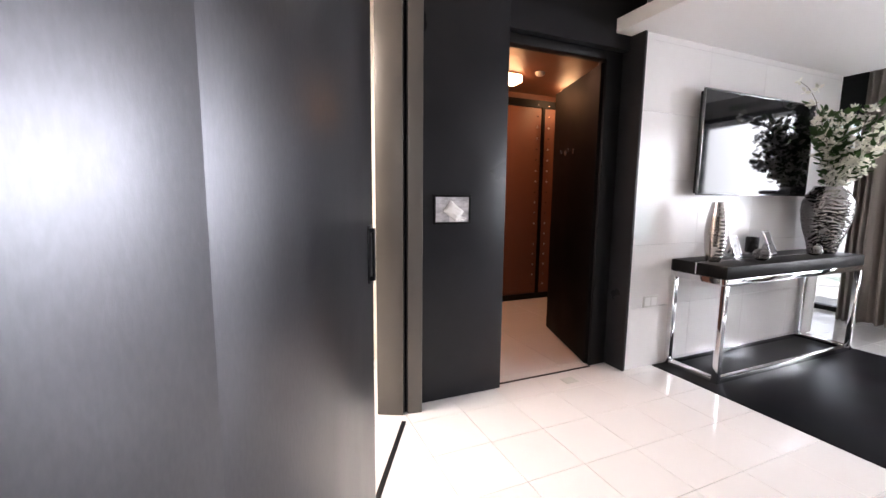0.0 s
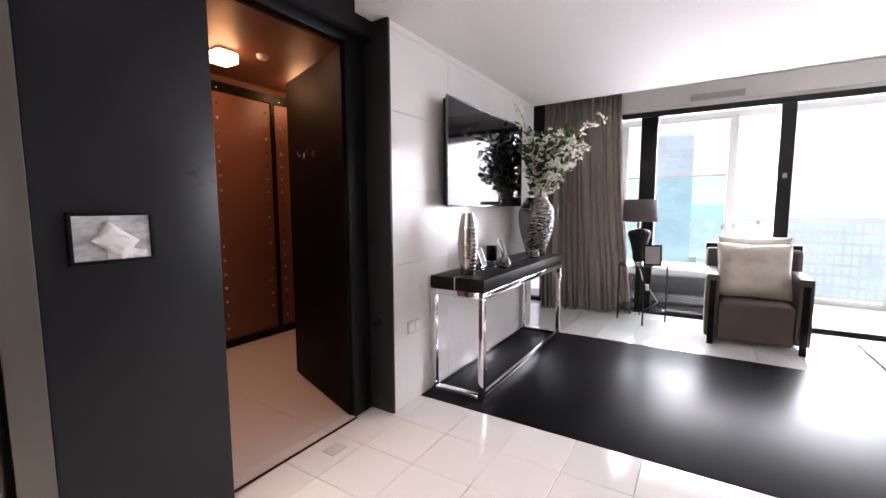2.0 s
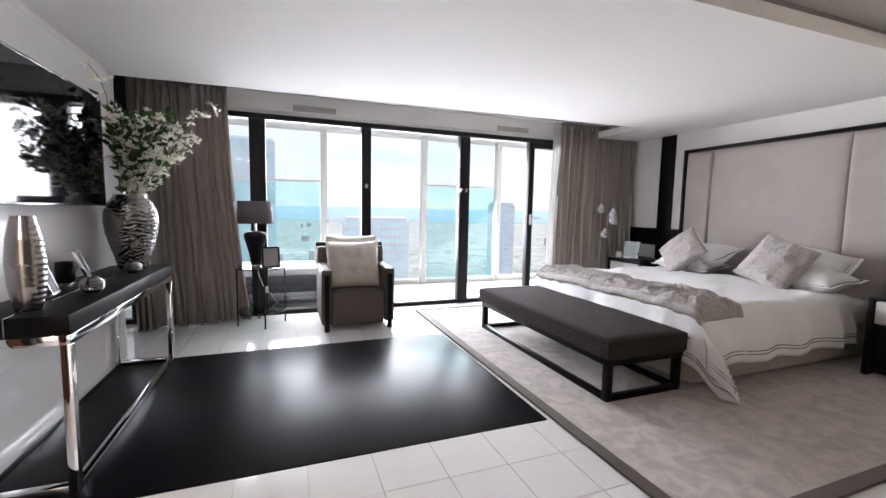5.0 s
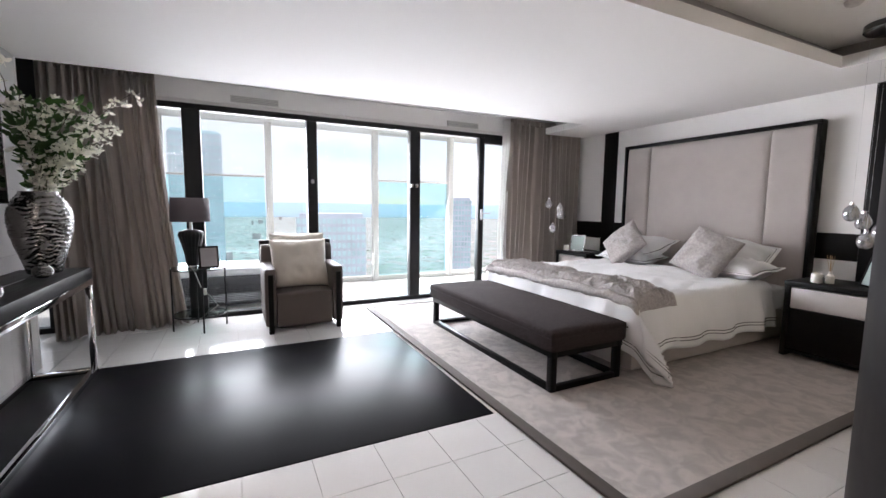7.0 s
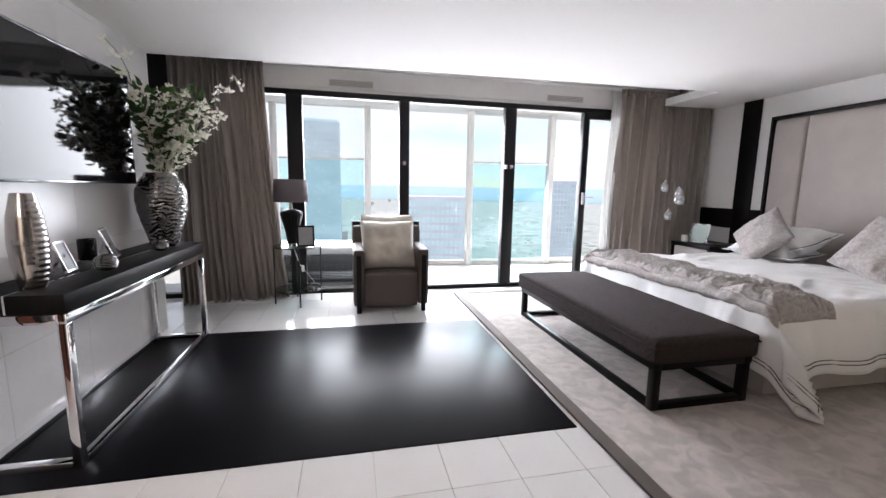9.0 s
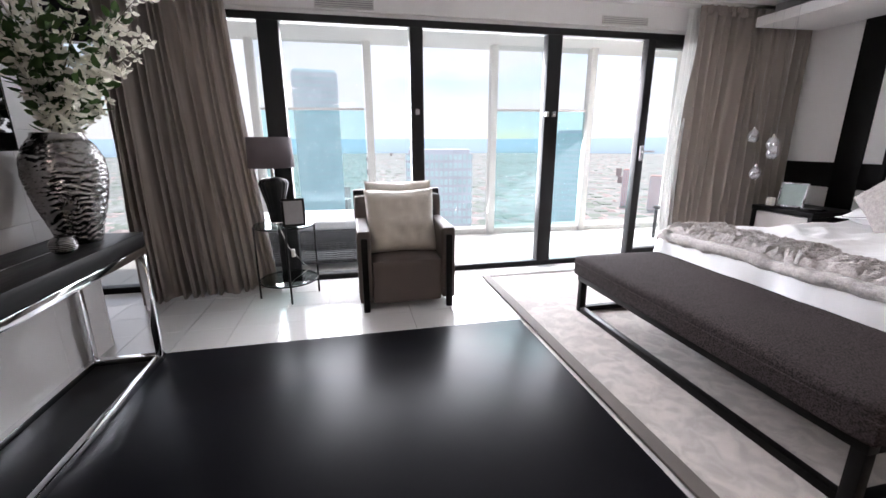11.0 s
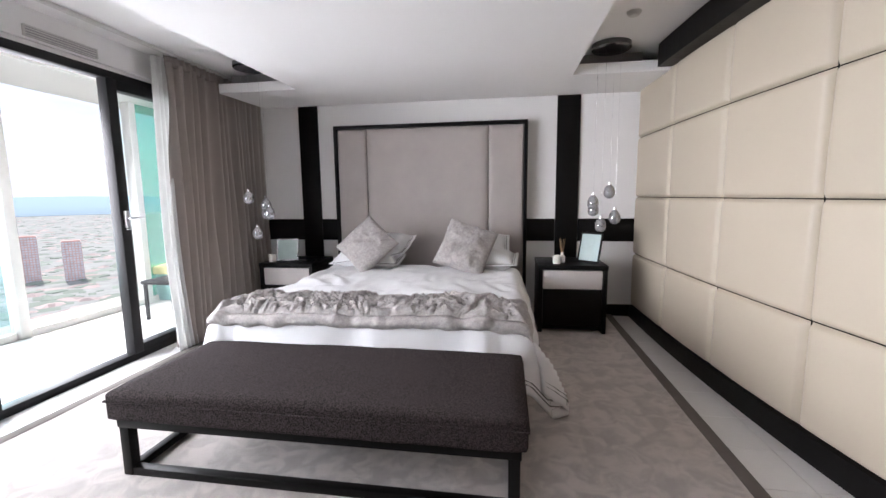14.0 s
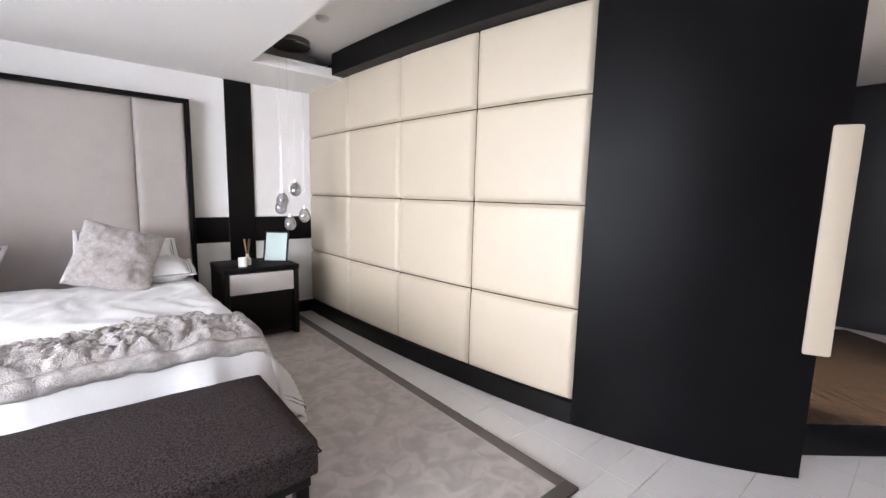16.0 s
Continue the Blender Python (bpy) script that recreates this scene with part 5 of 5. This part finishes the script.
# ---------- the city below ----------
GZ = -118.0
# far colours are paled, so they carry the haze of distance
GROUNDMAT = mat("city_ground", (0.33, 0.35, 0.34), 0.95, sharp=0.14, vary=0.22, scale=0.02, fine=0.11, bump=0.0)
ROOFS = mat("low_roofs", (0.42, 0.355, 0.345), 0.9, vary=0.32, scale=0.02, fine=0.5, bump=0.0, island=0.5)
TREES = mat("park_trees", (0.25, 0.30, 0.26), 0.95, vary=0.2, scale=0.03, fine=0.4, bump=0.0, island=0.4)
BRICK = mat("hazed_red_brick", (0.72, 0.48, 0.44), 0.9, vary=0.2, scale=0.2, bump=0.0)
CONCRETE = mat("pale_concrete", (0.45, 0.44, 0.42), 0.85, vary=0.12, scale=0.2, bump=0.0)
TOWERGLASS = mat("hazed_tower_glass", (0.60, 0.77, 0.82), 0.3, vary=0.25, scale=0.15, fine=2.0, bump=0.0, objrand=0.6)
TOWERGREY = mat("hazed_tower_panel", (0.70, 0.73, 0.80), 0.6, vary=0.2, scale=0.1, bump=0.0)

gb_ = bmesh.new()
rings = [0, 60, 160, 400, 900, 1800, 3200, 4800]
prev = None
for r in rings:
    cur = [gb_.verts.new((r * math.cos(2 * math.pi * k / 64), r * math.sin(2 * math.pi * k / 64), GZ)) for k in range(64)] if r else [gb_.verts.new((0, 0, GZ))]
    if prev is not None:
        for k in range(64):
            if len(prev) == 1:
                gb_.faces.new((prev[0], cur[k], cur[(k + 1) % 64]))
            else:
                gb_.faces.new((prev[k], cur[k], cur[(k + 1) % 64], prev[(k + 1) % 64]))
    prev = cur
structure("ground", gb_, GROUNDMAT, "city ground far below with streets and parks", "ground")
rc = random.Random(11)
lows, green = bmesh.new(), bmesh.new()


def quick_box(bm_, x, y, w, d, h, a, taper=1.0):
    c, s = math.cos(a), math.sin(a)
    vs = []
    for z in (GZ, GZ + h):
        k_ = taper if z > GZ else 1.0
        for u, v in ((-w * k_, -d * k_), (w * k_, -d * k_), (w * k_, d * k_), (-w * k_, d * k_)):
            vs.append(bm_.verts.new((x + (u * c - v * s) / 2, y + (u * s + v * c) / 2, z)))
    for f in ((4, 5, 6, 7), (0, 1, 5, 4), (1, 2, 6, 5), (2, 3, 7, 6), (3, 0, 4, 7)):
        bm_.faces.new([vs[k] for k in f])


for k in range(8500):
    ang = radians(rc.uniform(-75, 40))
    dist = 130 + 3900 * rc.random() ** 1.5
    x_, y_ = dist * math.cos(ang), dist * math.sin(ang)
    if rc.random() < 0.38:
        tall = rc.random() < 0.012
        quick_box(lows, x_, y_, rc.uniform(9, 34), rc.uniform(8, 20), rc.uniform(16, 30) if tall else rc.uniform(1.2, 3.0), rc.choice((0.3, 0.3, 0.75, 1.2)), 1.0 if tall else 0.3)
    else:
        w_ = rc.uniform(8, 30)
        bmesh.ops.create_icosphere(green, subdivisions=1, radius=w_ * 0.5, matrix=Matrix.Translation((x_, y_, GZ + 0.2)) @ Matrix.Diagonal((1, rc.uniform(0.5, 1.6), 0.2, 1))) if k % 3 == 0 else quick_box(green, x_, y_, w_, w_ * rc.uniform(0.4, 1.2), rc.uniform(1, 2), ang, 0.3)
solid("city_blocks", lows, ROOFS, "low city roofs and terraces far below", "buildings", kind="stuff", deg=20)
solid("city_trees", green, TREES, "tree belts between the far streets", "trees", kind="stuff", deg=20)


def tower(label, x, y, w, d, top, ang, wall_mat, glass, floors, cols):
    t = thing("tower_block", label, "building", pose(x, y, GZ, 0, 0, ang), group="towers in the city")
    h = top - GZ
    part("wall", B(-d / 2, -w / 2, 0, d / 2, w / 2, h), wall_mat, t)
    part("roof", B(-d / 2 + 1, -w / 2 + 1, h, d / 2 - 1, w / 2 - 1, h + 1.6), wall_mat, t)
    fh = h / floors
    wb = bmesh.new()
    for f_ in range(floors):
        for c_ in range(cols):
            y0 = -w / 2 + (c_ + 0.14) * w / cols
            box(wb, -d / 2 - 0.25, y0, f_ * fh + 0.2 * fh, -d / 2 + 0.1, y0 + 0.72 * w / cols, f_ * fh + 0.86 * fh)
        for c_ in range(max(2, cols // 2)):
            x0 = -d / 2 + (c_ + 0.14) * d / max(2, cols // 2)
            for s in (-1, 1):
                box(wb, x0, s * (w / 2 + 0.1) - 0.2, f_ * fh + 0.2 * fh, x0 + 0.72 * d / max(2, cols // 2), s * (w / 2 + 0.1) + 0.2, f_ * fh + 0.86 * fh)
    tagged(part("glazing", wb, glass, t, "rows of tall windows", deg=20), kind="stuff")


tower("slim teal glass tower in the city", 300, 22, 27, 24, 43, 8, TOWERGLASS, TOWERGREY, 40, 12)
tower("grey ribbed tower block in the city", 195, -39, 29, 22, -4, -12, TOWERGREY, TOWERGLASS, 32, 14)
tower("dark slender tower in the city", 264, -143, 18, 18, 6, -28, TOWERGREY, TOWERGLASS, 34, 8)
tower("red brick tower block far off", 640, -520, 22, 18, GZ + 58, -38, BRICK, TOWERGREY, 16, 6)
tower("red brick tower block far off", 690, -500, 20, 18, GZ + 66, -38, BRICK, TOWERGREY, 18, 6)
tower("pale concrete block with a window grid", 390, -415, 40, 18, GZ + 34, -45, CONCRETE, TOWERGREY, 9, 10)

# far hills, a plain backdrop of distance; haze is painted into its glow
hz_ = bmesh.new()
pr = None
for k in range(181):
    a = radians(-120 + 240 * k / 180)
    h_ = 20 + 26 * noise.noise(Vector((k * 0.09, 0, 0))) + 10 * noise.noise(Vector((k * 0.4, 3, 0)))
    c_ = [hz_.verts.new((4300 * math.cos(a), 4300 * math.sin(a), z)) for z in (GZ - 5, GZ + 60, h_)]
    if pr:
        for q in range(2):
            hz_.faces.new((pr[q], c_[q], c_[q + 1], pr[q + 1]))
    pr = c_
HILLS = glow_mat("painted_haze_glow", (0.50, 0.66, 0.80), 0.75)
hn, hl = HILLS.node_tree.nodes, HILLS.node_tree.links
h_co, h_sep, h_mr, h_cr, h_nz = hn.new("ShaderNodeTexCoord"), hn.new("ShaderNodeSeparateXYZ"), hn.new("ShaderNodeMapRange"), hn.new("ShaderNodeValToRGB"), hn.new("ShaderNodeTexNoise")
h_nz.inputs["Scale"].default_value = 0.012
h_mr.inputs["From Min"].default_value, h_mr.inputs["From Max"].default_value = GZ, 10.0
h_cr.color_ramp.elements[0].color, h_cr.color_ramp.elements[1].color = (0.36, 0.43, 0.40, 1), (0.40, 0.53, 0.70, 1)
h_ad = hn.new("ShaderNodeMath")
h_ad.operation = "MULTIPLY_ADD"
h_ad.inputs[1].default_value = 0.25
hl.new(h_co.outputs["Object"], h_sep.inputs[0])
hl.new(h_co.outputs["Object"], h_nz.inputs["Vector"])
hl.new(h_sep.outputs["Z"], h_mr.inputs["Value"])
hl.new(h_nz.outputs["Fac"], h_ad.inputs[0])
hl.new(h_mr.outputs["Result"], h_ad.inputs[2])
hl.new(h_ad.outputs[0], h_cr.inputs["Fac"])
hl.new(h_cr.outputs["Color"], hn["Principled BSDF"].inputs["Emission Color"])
structure("backdrop", hz_, HILLS, "hills on the horizon with painted blue haze", "backdrop")

# ---------- tiles, last ----------
TS = 0.3235
tile_cache = {}


def tile(parent, x0, y0, x1, y1, z=0.0, mt=None, t=0.008):
    w, d = round(x1 - x0, 4), round(y1 - y0, 4)
    if w < 0.02 or d < 0.02:
        return
    key = (w, d, mt.name)
    if key not in tile_cache:
        tile_cache[key] = mesh_of("floor_tile", B(-w / 2 + 0.0012, -d / 2 + 0.0012, -t, w / 2 - 0.0012, d / 2 - 0.0012, 0, bevel=0.0012, seg=1), mt)
    ob = new("tile", tile_cache[key])
    ob.parent = parent
    ob.location = ((x0 + x1) / 2, (y0 + y1) / 2, z + 0.0008 * (random.random() - 0.5))


def tiled(parent, X0, Y0, X1, Y1, ox, oy, size=TS, z=0.0, mt=None):
    i0, i1 = math.floor((X0 - ox) / size), math.ceil((X1 - ox) / size)
    j0, j1 = math.floor((Y0 - oy) / size), math.ceil((Y1 - oy) / size)
    for i in range(i0, i1):
        for j in range(j0, j1):
            tile(parent, max(X0, ox + i * size), max(Y0, oy + j * size), min(X1, ox + (i + 1) * size), min(Y1, oy + (j + 1) * size), z, mt)


tiled(floor, -0.6, -0.487, 2.71, 2.49, 2.71, 0.0, mt=TILE)
tiled(floor, 4.62, -0.487, 5.93, 3.2, 4.62, 0.0, mt=TILE)
tiled(floor, 5.662, -4.11, 5.93, -0.487, 4.62, 0.0, mt=TILE)
tiled(floor, 0.95, -4.11, 1.648, -0.487, 2.71, 0.0, mt=TILE)
tiled(floor, 1.455, 2.51, 4.2, 4.52, 2.71, 0.0, 0.647, mt=TILE)
tiled(floor, -1.5, 2.49, 0.85, 3.2, 2.71, 0.0, 0.647, mt=TILE)
balc = bpy.data.objects["balcony_floor"]
tiled(balc, 6.04, -5.5, 8.0, 4.4, 6.04, 0.0, 0.6, -0.026, BALCONY)
# dark threshold and parquet of the hall, laid askew to the room
HALL = pose(0, 0, 0, 0, 0, 140.6)                # local x runs along the threshold, local y into the hall
structure("threshold", B(-0.36, -0.362, -0.002, 0.56, -0.05, 0.005, bevel=0.002), BLACKPANEL, "dark threshold between the room and the hall", "threshold").matrix_world = HALL
for k in range(14):
    y0 = -0.048 + 0.14 * k
    cut = -0.1 + 0.2 * (k % 3)
    for x0, x1 in ((-1.15, cut), (cut + 0.003, 1.3), (1.303, 2.2)):
        part("plank", B(x0, y0, -0.002, x1, y0 + 0.1375, 0.004, bevel=0.001, seg=1), PARQUET, floor, m=HALL)
